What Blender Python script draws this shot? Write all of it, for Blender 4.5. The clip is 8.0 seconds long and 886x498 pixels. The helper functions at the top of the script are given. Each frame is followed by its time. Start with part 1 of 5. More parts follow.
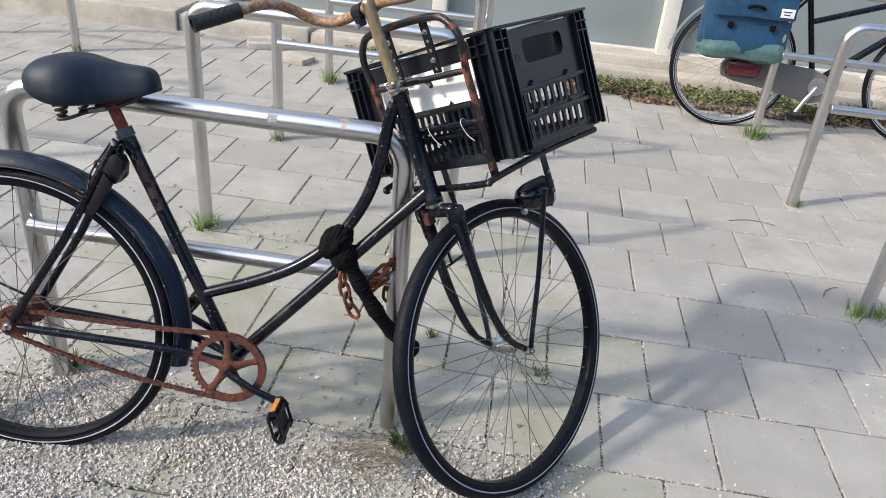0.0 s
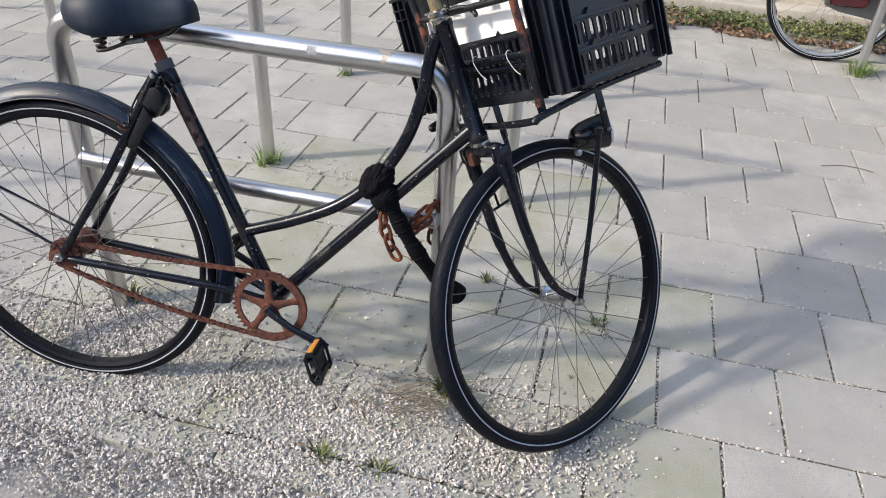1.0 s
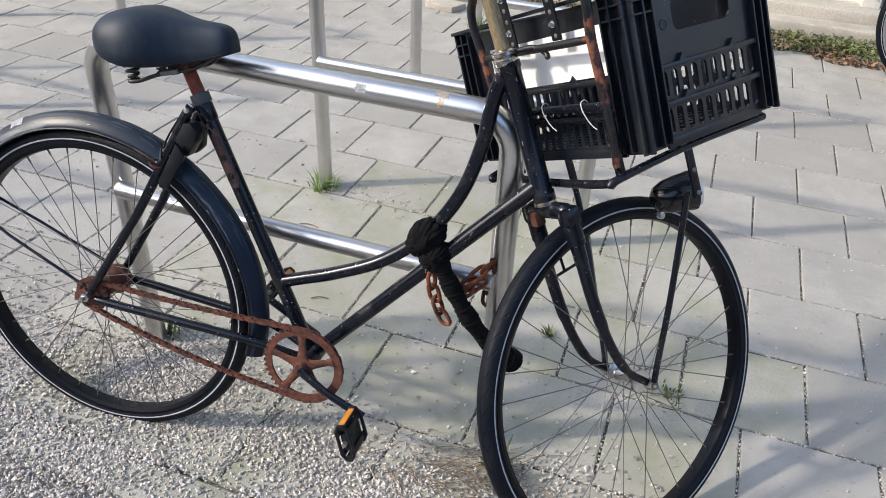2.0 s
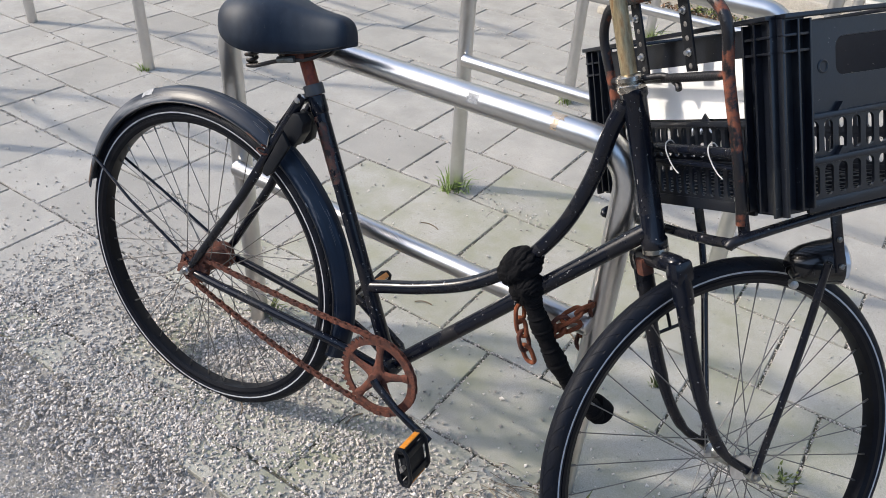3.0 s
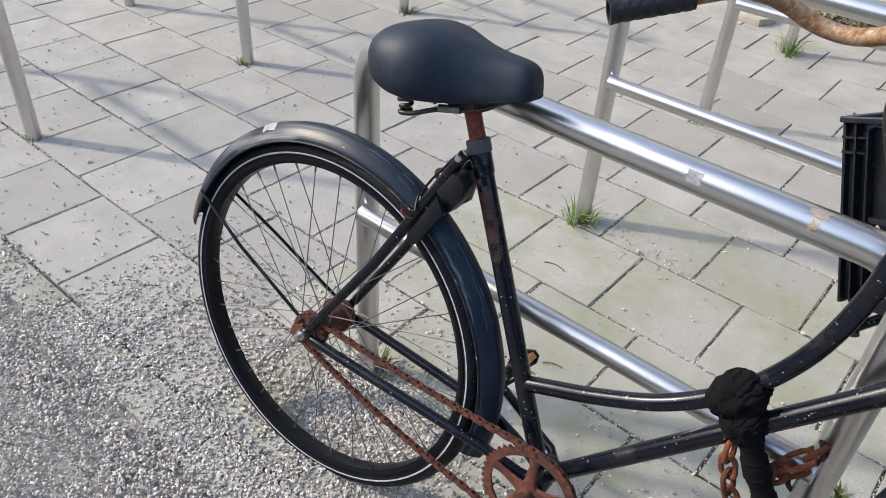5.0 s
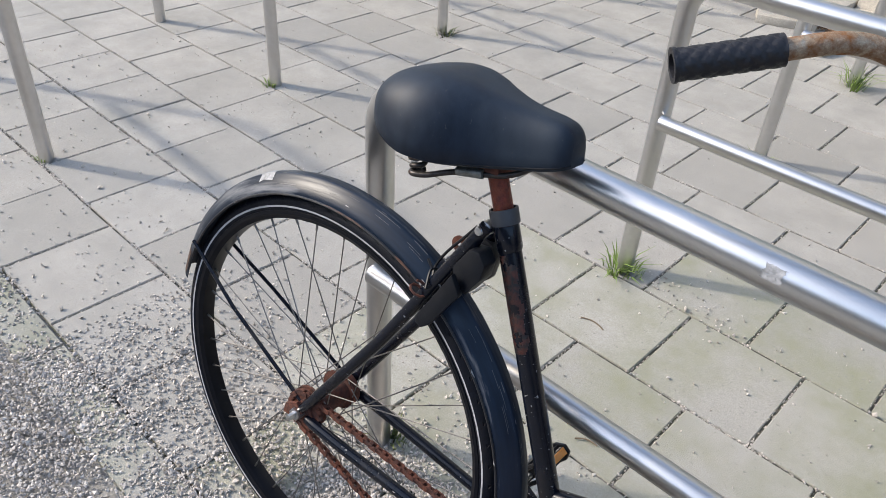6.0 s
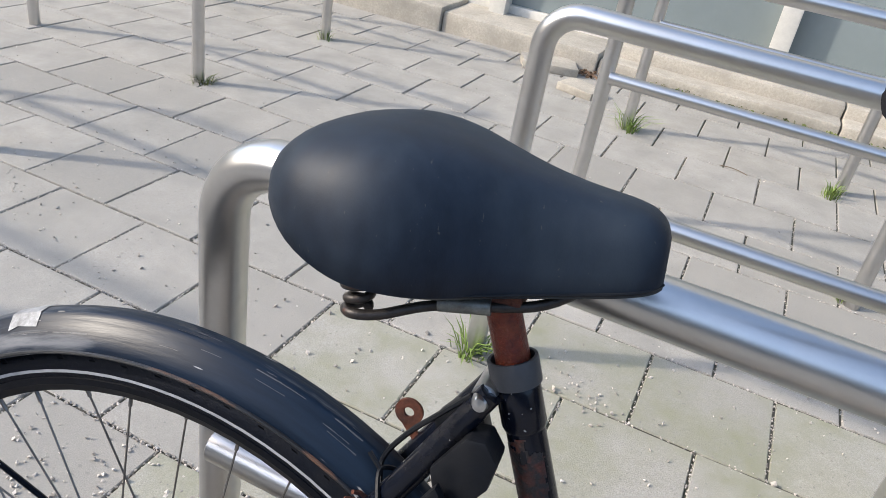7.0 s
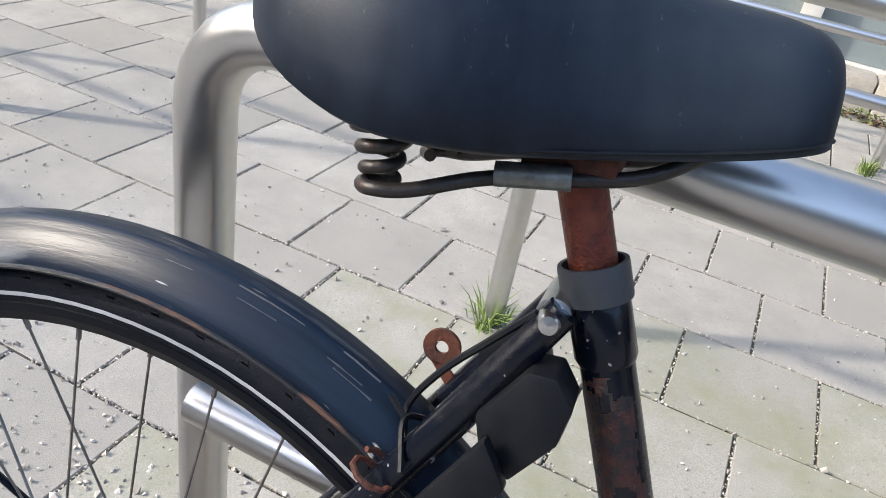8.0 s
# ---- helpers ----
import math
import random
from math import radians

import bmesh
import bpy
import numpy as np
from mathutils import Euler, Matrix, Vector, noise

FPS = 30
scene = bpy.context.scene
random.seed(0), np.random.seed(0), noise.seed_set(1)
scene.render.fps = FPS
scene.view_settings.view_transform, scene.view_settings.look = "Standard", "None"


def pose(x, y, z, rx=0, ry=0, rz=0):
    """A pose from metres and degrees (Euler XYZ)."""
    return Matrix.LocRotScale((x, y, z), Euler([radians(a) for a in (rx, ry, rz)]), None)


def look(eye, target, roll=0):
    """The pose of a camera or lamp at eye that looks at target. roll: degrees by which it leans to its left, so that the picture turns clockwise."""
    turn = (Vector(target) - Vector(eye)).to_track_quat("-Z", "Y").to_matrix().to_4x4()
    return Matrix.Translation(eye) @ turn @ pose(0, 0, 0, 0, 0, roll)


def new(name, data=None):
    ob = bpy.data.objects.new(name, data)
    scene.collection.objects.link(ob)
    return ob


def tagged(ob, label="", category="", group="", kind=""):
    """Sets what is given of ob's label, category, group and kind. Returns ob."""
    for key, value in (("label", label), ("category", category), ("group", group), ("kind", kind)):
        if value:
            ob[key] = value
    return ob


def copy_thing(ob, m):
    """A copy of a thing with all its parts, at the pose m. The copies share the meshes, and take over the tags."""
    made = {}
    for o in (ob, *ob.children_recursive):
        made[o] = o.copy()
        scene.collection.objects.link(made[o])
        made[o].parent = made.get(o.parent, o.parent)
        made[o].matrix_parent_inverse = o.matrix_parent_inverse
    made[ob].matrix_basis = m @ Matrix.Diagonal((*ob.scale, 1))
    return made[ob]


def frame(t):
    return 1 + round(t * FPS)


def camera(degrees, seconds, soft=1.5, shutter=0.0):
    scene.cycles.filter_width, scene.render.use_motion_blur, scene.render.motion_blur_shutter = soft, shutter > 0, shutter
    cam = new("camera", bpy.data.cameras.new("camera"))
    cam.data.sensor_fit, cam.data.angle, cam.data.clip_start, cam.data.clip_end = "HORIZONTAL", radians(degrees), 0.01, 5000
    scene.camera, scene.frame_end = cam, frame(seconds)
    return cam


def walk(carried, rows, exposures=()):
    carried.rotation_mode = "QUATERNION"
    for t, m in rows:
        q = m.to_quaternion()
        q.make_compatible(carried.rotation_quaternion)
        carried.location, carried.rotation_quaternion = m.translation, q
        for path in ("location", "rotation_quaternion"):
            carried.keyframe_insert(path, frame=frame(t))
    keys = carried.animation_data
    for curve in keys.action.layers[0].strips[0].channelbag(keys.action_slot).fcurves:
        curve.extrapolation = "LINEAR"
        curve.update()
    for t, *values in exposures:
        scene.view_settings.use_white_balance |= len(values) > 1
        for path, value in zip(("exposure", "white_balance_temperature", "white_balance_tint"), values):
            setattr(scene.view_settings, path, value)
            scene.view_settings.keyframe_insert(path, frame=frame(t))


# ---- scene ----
cam = camera(60.6, 8.0, soft=0.8)
PATH = [
    (0, (0.856, -1.421, 1.407), (0.979, 0.321, 0.433), 5.4),
    (0.5, (0.941, -1.41, 1.393), (0.876, 0.285, 0.333), 3.3),
    (1, (0.948, -1.344, 1.377), (0.857, 0.307, 0.253), 3.1),
    (1.2, (0.929, -1.289, 1.363), (0.804, 0.363, 0.242), 3.7),
    (2.3, (0.977, -1.055, 1.364), (0.623, 0.56, 0.238), 3.2),
    (2.5, (1.0, -1.011, 1.353), (0.578, 0.546, 0.171), 4.1),
    (3, (1.015, -0.977, 1.352), (0.371, 0.532, 0.208), 3.6),
    (3.5, (0.953, -0.927, 1.332), (0.219, 0.492, 0.128), 3.7),
    (4, (0.824, -0.842, 1.33), (0.111, 0.593, 0.133), 4.5),
    (4.5, (0.743, -0.808, 1.342), (0.054, 0.668, 0.181), 4.8),
    (4.7, (0.726, -0.8, 1.336), (0.015, 0.654, 0.161), 4.5),
    (5.8, (0.656, -0.619, 1.314), (-0.235, 0.706, 0.109), 3.1),
    (6, (0.624, -0.576, 1.291), (-0.244, 0.793, 0.118), 3.8),
    (6.5, (0.432, -0.453, 1.207), (-0.26, 1.075, 0.118), 6.0),
    (7, (0.277, -0.31, 1.114), (-0.032, 1.396, 0.118), 10.5),
    (7.5, (0.252, -0.231, 0.994), (-0.14, 1.484, 0.043), 9.9),
    (8, (0.248, -0.216, 0.977), (-0.068, 1.476, -0.041), 11.1),
]
walk(cam, [(t, look(eye, target, roll)) for t, eye, target, roll in PATH], [(0, 1.52, 6620, 9), (6.5, 1.5, 6620, 9), (7.3, 1.58, 6620, 9), (8, 1.72, 6620, 9)])

# ---- world and sun ----
SUN_TO = 20.0          # degrees from +x towards +y in which shadows fall
SUN_UP = 33.0
world = bpy.data.worlds.new("sky")
scene.world = world
world.use_nodes = True
wn = world.node_tree
sky = wn.nodes.new("ShaderNodeTexSky")
sky.sky_type = "NISHITA"
sky.sun_disc = False
sky.sun_elevation = radians(SUN_UP)
sky.sun_rotation = radians(90 - (SUN_TO + 180))
sky.air_density, sky.dust_density, sky.ozone_density = 1.0, 1.6, 1.0
wn.links.new(sky.outputs[0], wn.nodes["Background"].inputs[0])
wn.nodes["Background"].inputs[1].default_value = 0.15
sun_data = bpy.data.lights.new("sun", "SUN")
sun_data.energy, sun_data.angle, sun_data.color = 1.3, radians(2.6), (1.0, 0.92, 0.82)
sun = new("sun", sun_data)
a, e = radians(SUN_TO), radians(SUN_UP)
sun.matrix_world = look((0, 0, 8), (math.cos(a) * math.cos(e), math.sin(a) * math.cos(e), 8 - math.sin(e)))


# ---- materials ----
def mat(name, colour, rough=0.6, metal=0.0, spots=None, grain=0.0, grain_scale=60.0, bump=0.0, bump_scale=200.0,
        second=None, second_scale=8.0, second_at=0.6, second_soft=0.12, second_rough=None, second_metal=None, vary=0.0, coat=0.0,
        stretch=(1, 1, 1), island=False, polar=None, zone=None, tread=False, spec=0.5, place=False):
    """A principled surface: base colour with fine grain, a second colour in noise patches, and bump."""
    m = bpy.data.materials.new(name)
    m.use_nodes = True
    t = m.node_tree
    n, l = t.nodes, t.links
    p = n["Principled BSDF"]
    p.inputs["Roughness"].default_value, p.inputs["Metallic"].default_value = rough, metal
    p.inputs["Coat Weight"].default_value = coat
    p.inputs["Specular IOR Level"].default_value = spec
    co = n.new("ShaderNodeTexCoord")
    mp = n.new("ShaderNodeMapping")
    mp.inputs["Scale"].default_value = stretch
    # slabs share one mesh, so their stains follow the place and not the slab
    raw = n.new("ShaderNodeNewGeometry").outputs["Position"] if place else co.outputs["Object"]

    def maths(op, a, b=0.0):
        k = n.new("ShaderNodeMath")
        k.operation = op
        for sock, v in zip(k.inputs, (a, b)):
            if isinstance(v, bpy.types.NodeSocket):
                l.new(v, sock)
            else:
                sock.default_value = v
        return k.outputs[0]

    if polar:
        # unroll the surface round a wheel's axis: along the rim, across it, radius
        sep = n.new("ShaderNodeSeparateXYZ")
        l.new(raw, sep.inputs[0])
        dx, dz = maths("SUBTRACT", sep.outputs[0], polar[0]), maths("SUBTRACT", sep.outputs[2], polar[1])
        turn = maths("ARCTAN2", dz, dx)
        radius = maths("SQRT", maths("ADD", maths("MULTIPLY", dx, dx), maths("MULTIPLY", dz, dz)))
        joined = n.new("ShaderNodeCombineXYZ")
        l.new(maths("MULTIPLY", turn, 0.35), joined.inputs[0])
        l.new(sep.outputs[1], joined.inputs[1])
        l.new(radius, joined.inputs[2])
        raw = joined.outputs[0]
    l.new(raw, mp.inputs[0])
    vec = mp.outputs[0]

    def noise_node(scale, detail=4.0, rough_=0.6):
        k = n.new("ShaderNodeTexNoise")
        k.inputs["Scale"].default_value, k.inputs["Detail"].default_value, k.inputs["Roughness"].default_value = scale, detail, rough_
        l.new(vec, k.inputs["Vector"])
        return k.outputs["Fac"]

    def mix(fac, a, b, mode="MIX"):
        k = n.new("ShaderNodeMix")
        k.data_type, k.blend_type = "RGBA", mode
        for sock, v in ((k.inputs[0], fac), (k.inputs[6], a), (k.inputs[7], b)):
            if isinstance(v, bpy.types.NodeSocket):
                l.new(v, sock)
            else:
                sock.default_value = v if isinstance(v, float) else (*v, 1)
        return k.outputs[2]

    def ramp(fac, lo, hi, a=0.0, b=1.0):
        k = n.new("ShaderNodeMapRange")
        k.inputs[1].default_value, k.inputs[2].default_value, k.inputs[3].default_value, k.inputs[4].default_value = lo, hi, a, b
        l.new(fac, k.inputs[0])
        return k.outputs[0]

    col = colour
    if vary:
        if island:
            r = n.new("ShaderNodeNewGeometry").outputs["Random Per Island"]
        else:
            r = n.new("ShaderNodeObjectInfo").outputs["Random"]
        v = ramp(r, 0, 1, 1 - vary, 1 + vary)
        comb = n.new("ShaderNodeCombineColor")
        for i in range(3):
            l.new(v, comb.inputs[i])
        col = mix(1.0, col, comb.outputs[0], "MULTIPLY")
    if grain:
        g = ramp(noise_node(grain_scale, 5.0, 0.7), 0.3, 0.7, 1 - grain, 1 + grain)
        comb = n.new("ShaderNodeCombineColor")
        for i in range(3):
            l.new(g, comb.inputs[i])
        col = mix(1.0, col, comb.outputs[0], "MULTIPLY")
    if second:
        patch = noise_node(second_scale, 6.0, 0.65)
        if zone:
            # the patches thicken towards one stretch of the part
            dot = n.new("ShaderNodeVectorMath")
            dot.operation = "DOT_PRODUCT"
            l.new(co.outputs["Object"], dot.inputs[0])
            dot.inputs[1].default_value = zone[0]
            off = maths("ABSOLUTE", maths("SUBTRACT", dot.outputs["Value"], zone[1]))
            patch = maths("ADD", patch, ramp(off, zone[2] * 0.6, zone[2] * 1.2, zone[3], 0.0))
        f = ramp(patch, second_at - second_soft, second_at + second_soft)
        col = mix(f, col, second)
        if second_rough is not None:
            l.new(ramp(f, 0, 1, rough, second_rough), p.inputs["Roughness"])
        if second_metal is not None:
            l.new(ramp(f, 0, 1, metal, second_metal), p.inputs["Metallic"])
    if spots:
        colour2, sc, at = spots
        f = ramp(noise_node(sc, 2.0, 0.5), at, at + 0.03)
        col = mix(f, col, colour2)
    if isinstance(col, bpy.types.NodeSocket):
        l.new(col, p.inputs["Base Color"])
    else:
        p.inputs["Base Color"].default_value = (*col, 1)
    if bump:
        b = n.new("ShaderNodeBump")
        b.inputs["Strength"].default_value, b.inputs["Distance"].default_value = bump, 0.009 if tread else 0.004
        height = noise_node(bump_scale, 5.0, 0.6)
        if tread:
            # slanting grooves on the tyre's shoulders
            groove = maths("FRACT", maths("ADD", maths("MULTIPLY", turn, 10.4), maths("MULTIPLY", maths("ABSOLUTE", sep.outputs[1]), 60.0)))
            cut = maths("MULTIPLY", ramp(groove, 0.8, 0.83), maths("MULTIPLY", ramp(radius, 0.339, 0.34), ramp(maths("ABSOLUTE", sep.outputs[1]), 0.003, 0.0035)))
            rib = ramp(maths("ABSOLUTE", maths("SUBTRACT", maths("ABSOLUTE", sep.outputs[1]), 0.0055)), 0.0006, 0.0011, 1.0, 0.0)
            height = maths("SUBTRACT", maths("MULTIPLY", height, 0.06), maths("MAXIMUM", cut, rib))
        l.new(height, b.inputs["Height"])
        l.new(b.outputs[0], p.inputs["Normal"])
    return m


STEEL = mat("brushed_steel", (0.54, 0.53, 0.52), 0.33, 1.0, grain=0.05, grain_scale=25, bump=0.05, bump_scale=700, stretch=(0.05, 1, 1),
            second=(0.42, 0.39, 0.35), second_scale=30, second_at=0.66, second_soft=0.06, second_rough=0.45)
STEEL_POST = mat("dull_steel", (0.6, 0.6, 0.6), 0.3, 1.0, grain=0.05, grain_scale=40, bump=0.03, bump_scale=600,
                 second=(0.5, 0.48, 0.45), second_scale=3, second_at=0.6, second_soft=0.2, second_rough=0.34)
PAINT = mat("black_frame_paint", (0.0034, 0.0048, 0.0095), 0.2, 0.0, spec=0.32, grain=0.3, grain_scale=90, bump=0.04, bump_scale=240,
            second=(0.013, 0.012, 0.013), second_scale=14, second_at=0.62, second_rough=0.5, spots=((0.24, 0.235, 0.23), 170, 0.7))
GUARD = mat("scratched_mudguard_paint", (0.0055, 0.0125, 0.026), 0.36, 0.0, spec=0.26, grain=0.4, grain_scale=60, bump=0.1, bump_scale=160, polar=(-0.01, 0.321), stretch=(0.12, 1, 1),
            second=(0.15, 0.155, 0.165), second_scale=60, second_at=0.7, second_soft=0.1, second_rough=0.5, zone=((1, 0, 0), -0.2, 0.12, 0.13), spots=((0.3, 0.3, 0.31), 210, 0.73))
GUARD_EDGE = mat("chipped_mudguard_edge", (0.016, 0.017, 0.02), 0.4, 0.1, grain=0.4, grain_scale=60, bump=0.2, bump_scale=200, polar=(-0.01, 0.321), stretch=(0.3, 1, 1),
                 second=(0.11, 0.055, 0.035), second_scale=40, second_at=0.64, second_soft=0.05, second_rough=0.85, spots=((0.38, 0.37, 0.36), 130, 0.66))
RUSTY_PAINT = mat("rusty_black_paint", (0.006, 0.006, 0.008), 0.4, 0.0, grain=0.3, grain_scale=90, bump=0.3, bump_scale=250,
                  second=(0.19, 0.05, 0.02), second_scale=16, second_at=0.62, second_soft=0.05, second_rough=0.85)
HOOP_RUST = mat("carrier_hoop_paint", (0.005, 0.005, 0.007), 0.32, 0.0, grain=0.3, grain_scale=90, bump=0.25, bump_scale=250,
                second=(0.16, 0.048, 0.024), second_scale=34, second_at=0.61, second_soft=0.05, second_rough=0.85, zone=((0, 0, 1.0), 0.2, 0.075, 0.1))
RUST = mat("rust", (0.115, 0.036, 0.02), 0.88, 0.1, grain=0.45, grain_scale=120, bump=0.6, bump_scale=350,
           second=(0.04, 0.019, 0.016), second_scale=45, second_at=0.55)
RUST_ORANGE = mat("orange_rust", (0.21, 0.055, 0.018), 0.9, 0.0, grain=0.45, grain_scale=140, bump=0.6, bump_scale=400,
                  second=(0.12, 0.035, 0.015), second_scale=40, second_at=0.55)
POST_RUST = mat("rusty_seat_post_steel", (0.135, 0.02, 0.008), 0.36, 0.2, grain=0.6, grain_scale=160, bump=0.5, bump_scale=400,
                second=(0.2, 0.045, 0.014), second_scale=60, second_at=0.58)
BRASSY = mat("tarnished_chrome", (0.36, 0.3, 0.185), 0.3, 0.9, grain=0.35, grain_scale=120, bump=0.2, bump_scale=300, stretch=(1, 1, 0.22),
             second=(0.14, 0.075, 0.025), second_scale=90, second_at=0.57, second_soft=0.12, second_rough=0.9, second_metal=0.0)
BAR_RUST = mat("rusting_handlebar_chrome", (0.4, 0.33, 0.24), 0.33, 0.9, grain=0.4, grain_scale=200, bump=0.3, bump_scale=450,
               second=(0.19, 0.072, 0.018), second_scale=85, second_at=0.47, second_soft=0.16, second_rough=0.9, second_metal=0.0)
HEADSET = mat("dull_headset_chrome", (0.42, 0.39, 0.34), 0.25, 1.0, grain=0.25, grain_scale=90, second=(0.17, 0.07, 0.03), second_scale=40, second_at=0.6, second_soft=0.05, second_rough=0.85, second_metal=0.0)
CHROME = mat("dull_chrome", (0.55, 0.55, 0.55), 0.28, 1.0, grain=0.15, grain_scale=100)
RUSTY_TAIL = mat("rusty_tail_paint", (0.06, 0.03, 0.018), 0.7, 0.0, grain=0.4, grain_scale=120, bump=0.4, bump_scale=300, second=(0.01, 0.01, 0.012), second_scale=50, second_at=0.58)
DARK_RUST = mat("dark_red_rust", (0.06, 0.014, 0.009), 0.45, 0.0, grain=0.7, grain_scale=260, bump=0.5, bump_scale=400, second=(0.009, 0.008, 0.009), second_scale=130, second_at=0.5, second_soft=0.06)
SPRING = mat("greasy_spring_steel", (0.045, 0.04, 0.038), 0.4, 0.6, grain=0.3, grain_scale=120, bump=0.2, bump_scale=300, second=(0.07, 0.024, 0.017), second_scale=60, second_at=0.64, second_soft=0.05, second_rough=0.8)
DULL_ZINC = mat("dull_zinc", (0.2, 0.21, 0.2), 0.45, 0.7, grain=0.3, grain_scale=120, second=(0.1, 0.07, 0.05), second_scale=50, second_at=0.6)
RUBBER = mat("tyre_rubber", (0.003, 0.0045, 0.009), 0.5, 0.0, spec=0.17, grain=0.3, grain_scale=160, bump=1.0, bump_scale=500, polar=(0.0, 0.0), tread=True,
             second=(0.009, 0.0095, 0.012), second_scale=20, second_at=0.6, second_rough=0.85)
STRIPE = mat("reflective_stripe", (0.36, 0.37, 0.39), 0.45, 0.0, grain=0.2, grain_scale=60)
RIM = mat("black_rim", (0.003, 0.0038, 0.0065), 0.34, 0.0, spec=0.16, grain=0.3, grain_scale=60, second=(0.016, 0.014, 0.014), second_scale=30, second_at=0.72, second_rough=0.6)
SPOKE = mat("spoke_steel", (0.2, 0.19, 0.18), 0.45, 0.9, grain=0.3, grain_scale=40)
GREY_PLASTIC = mat("grey_plastic", (0.045, 0.048, 0.054), 0.5, 0.0, grain=0.12, grain_scale=120, bump=0.1, bump_scale=500)
BLACK_PLASTIC = mat("black_plastic", (0.004, 0.0052, 0.008), 0.42, 0.0, spec=0.25, grain=0.25, grain_scale=80, bump=0.08, bump_scale=350, second=(0.015, 0.015, 0.016), second_scale=9, second_at=0.6, second_rough=0.55)
CRATE = mat("crate_plastic", (0.0055, 0.0072, 0.0115), 0.3, 0.0, spec=0.5, grain=0.25, grain_scale=60, bump=0.06, bump_scale=300,
            second=(0.022, 0.023, 0.022), second_scale=7, second_at=0.66, second_rough=0.6, spots=((0.12, 0.12, 0.11), 160, 0.74))
VINYL = mat("saddle_vinyl", (0.0034, 0.0084, 0.0195), 0.46, 0.0, spec=0.27, grain=0.35, grain_scale=55, bump=0.05, bump_scale=900, stretch=(1, 1, 0.5),
            second=(0.019, 0.029, 0.042), second_scale=14, second_at=0.62, second_soft=0.18, second_rough=0.62, zone=((1, 0, 0), 0.2, 0.07, 0.07), spots=((0.045, 0.046, 0.047), 330, 0.72))
GRIP = mat("grip_rubber", (0.006, 0.006, 0.009), 0.5, 0.0, grain=0.2, grain_scale=100, bump=0.2, bump_scale=300)
FABRIC = mat("black_fabric", (0.005, 0.005, 0.006), 0.95, 0.0, spec=0.15, grain=0.3, grain_scale=200, bump=0.7, bump_scale=500)
AMBER = mat("amber_reflector", (0.55, 0.2, 0.02), 0.3, 0.0, grain=0.2, grain_scale=300, coat=0.6)
RED = mat("red_reflector", (0.11, 0.006, 0.012), 0.25, 0.0, coat=0.6, grain=0.1)
RAIL_RUST = mat("rail_rust_stain", (0.42, 0.32, 0.22), 0.45, 0.6, grain=0.3, grain_scale=200, second=(0.45, 0.4, 0.33), second_scale=60, second_at=0.52)
WHITE = mat("white_paper", (0.75, 0.75, 0.74), 0.7, 0.0, grain=0.03, grain_scale=20)
TIE = mat("white_wire", (0.45, 0.45, 0.44), 0.5)
TAPE = mat("worn_grey_tape", (0.3, 0.305, 0.315), 0.5, 0.0, grain=0.4, grain_scale=150, second=(0.12, 0.125, 0.13), second_scale=70, second_at=0.55)
STEEL_WEAR = mat("scraped_paint", (0.14, 0.145, 0.155), 0.5, 0.0, grain=0.5, grain_scale=200)
FAINT_SCRATCH = mat("faint_paint_scratch", (0.05, 0.055, 0.065), 0.5, 0.0, grain=0.5, grain_scale=200)
STRAP_HOLE = mat("dirt_in_hole", (0.11, 0.105, 0.1), 0.8)
LAMP_SHELL = mat("glossy_black_lamp_shell", (0.004, 0.0045, 0.006), 0.16, 0.0, spec=0.5, grain=0.3, grain_scale=60, second=(0.02, 0.02, 0.021), second_scale=18, second_at=0.64, second_rough=0.45)
LENS = mat("lamp_lens", (0.55, 0.57, 0.6), 0.12, 0.3, coat=0.8)
BELL = mat("mint_bell", (0.2, 0.32, 0.29), 0.4, 0.3, grain=0.25, grain_scale=60)
TILE = mat("paving_concrete", (0.355, 0.335, 0.302), 0.85, 0.0, place=True, grain=0.3, grain_scale=380, bump=0.4, bump_scale=420,
           second=(0.275, 0.263, 0.235), second_scale=5, second_at=0.52, second_soft=0.2, vary=0.15, spots=((0.24, 0.232, 0.212), 90, 0.68))
MOSSY_TILE = mat("mossy_paving_concrete", (0.345, 0.33, 0.293), 0.87, 0.0, place=True, grain=0.3, grain_scale=380, bump=0.4, bump_scale=420,
                 second=(0.25, 0.252, 0.17), second_scale=4.2, second_at=0.55, second_soft=0.16, vary=0.08, spots=((0.23, 0.225, 0.195), 90, 0.68))
BED = mat("gravelly_ground", (0.29, 0.276, 0.25), 0.95, 0.0, grain=0.3, grain_scale=300, bump=0.5, bump_scale=260, second=(0.2, 0.19, 0.168), second_scale=90, second_at=0.54, second_soft=0.08)
JOINT = mat("joint_sand", (0.12, 0.11, 0.09), 0.95, 0.0, grain=0.4, grain_scale=400, bump=0.8, bump_scale=500, second=(0.09, 0.1, 0.05), second_scale=3, second_at=0.55)
GRIT = mat("joint_grit", (0.19, 0.175, 0.15), 0.95, 0.0, grain=0.6, grain_scale=260, bump=0.8, bump_scale=300, second=(0.065, 0.06, 0.048), second_scale=18, second_at=0.46, second_soft=0.08)
GRAVEL = mat("stone_chips", (0.46, 0.42, 0.376), 0.9, 0.0, spec=0.15, vary=0.44, island=True, grain=0.15, grain_scale=400)
CONCRETE = mat("plinth_concrete", (0.45, 0.41, 0.345), 0.9, 0.0, grain=0.2, grain_scale=90, bump=0.6, bump_scale=120, second=(0.33, 0.3, 0.25), second_scale=5, second_at=0.55)
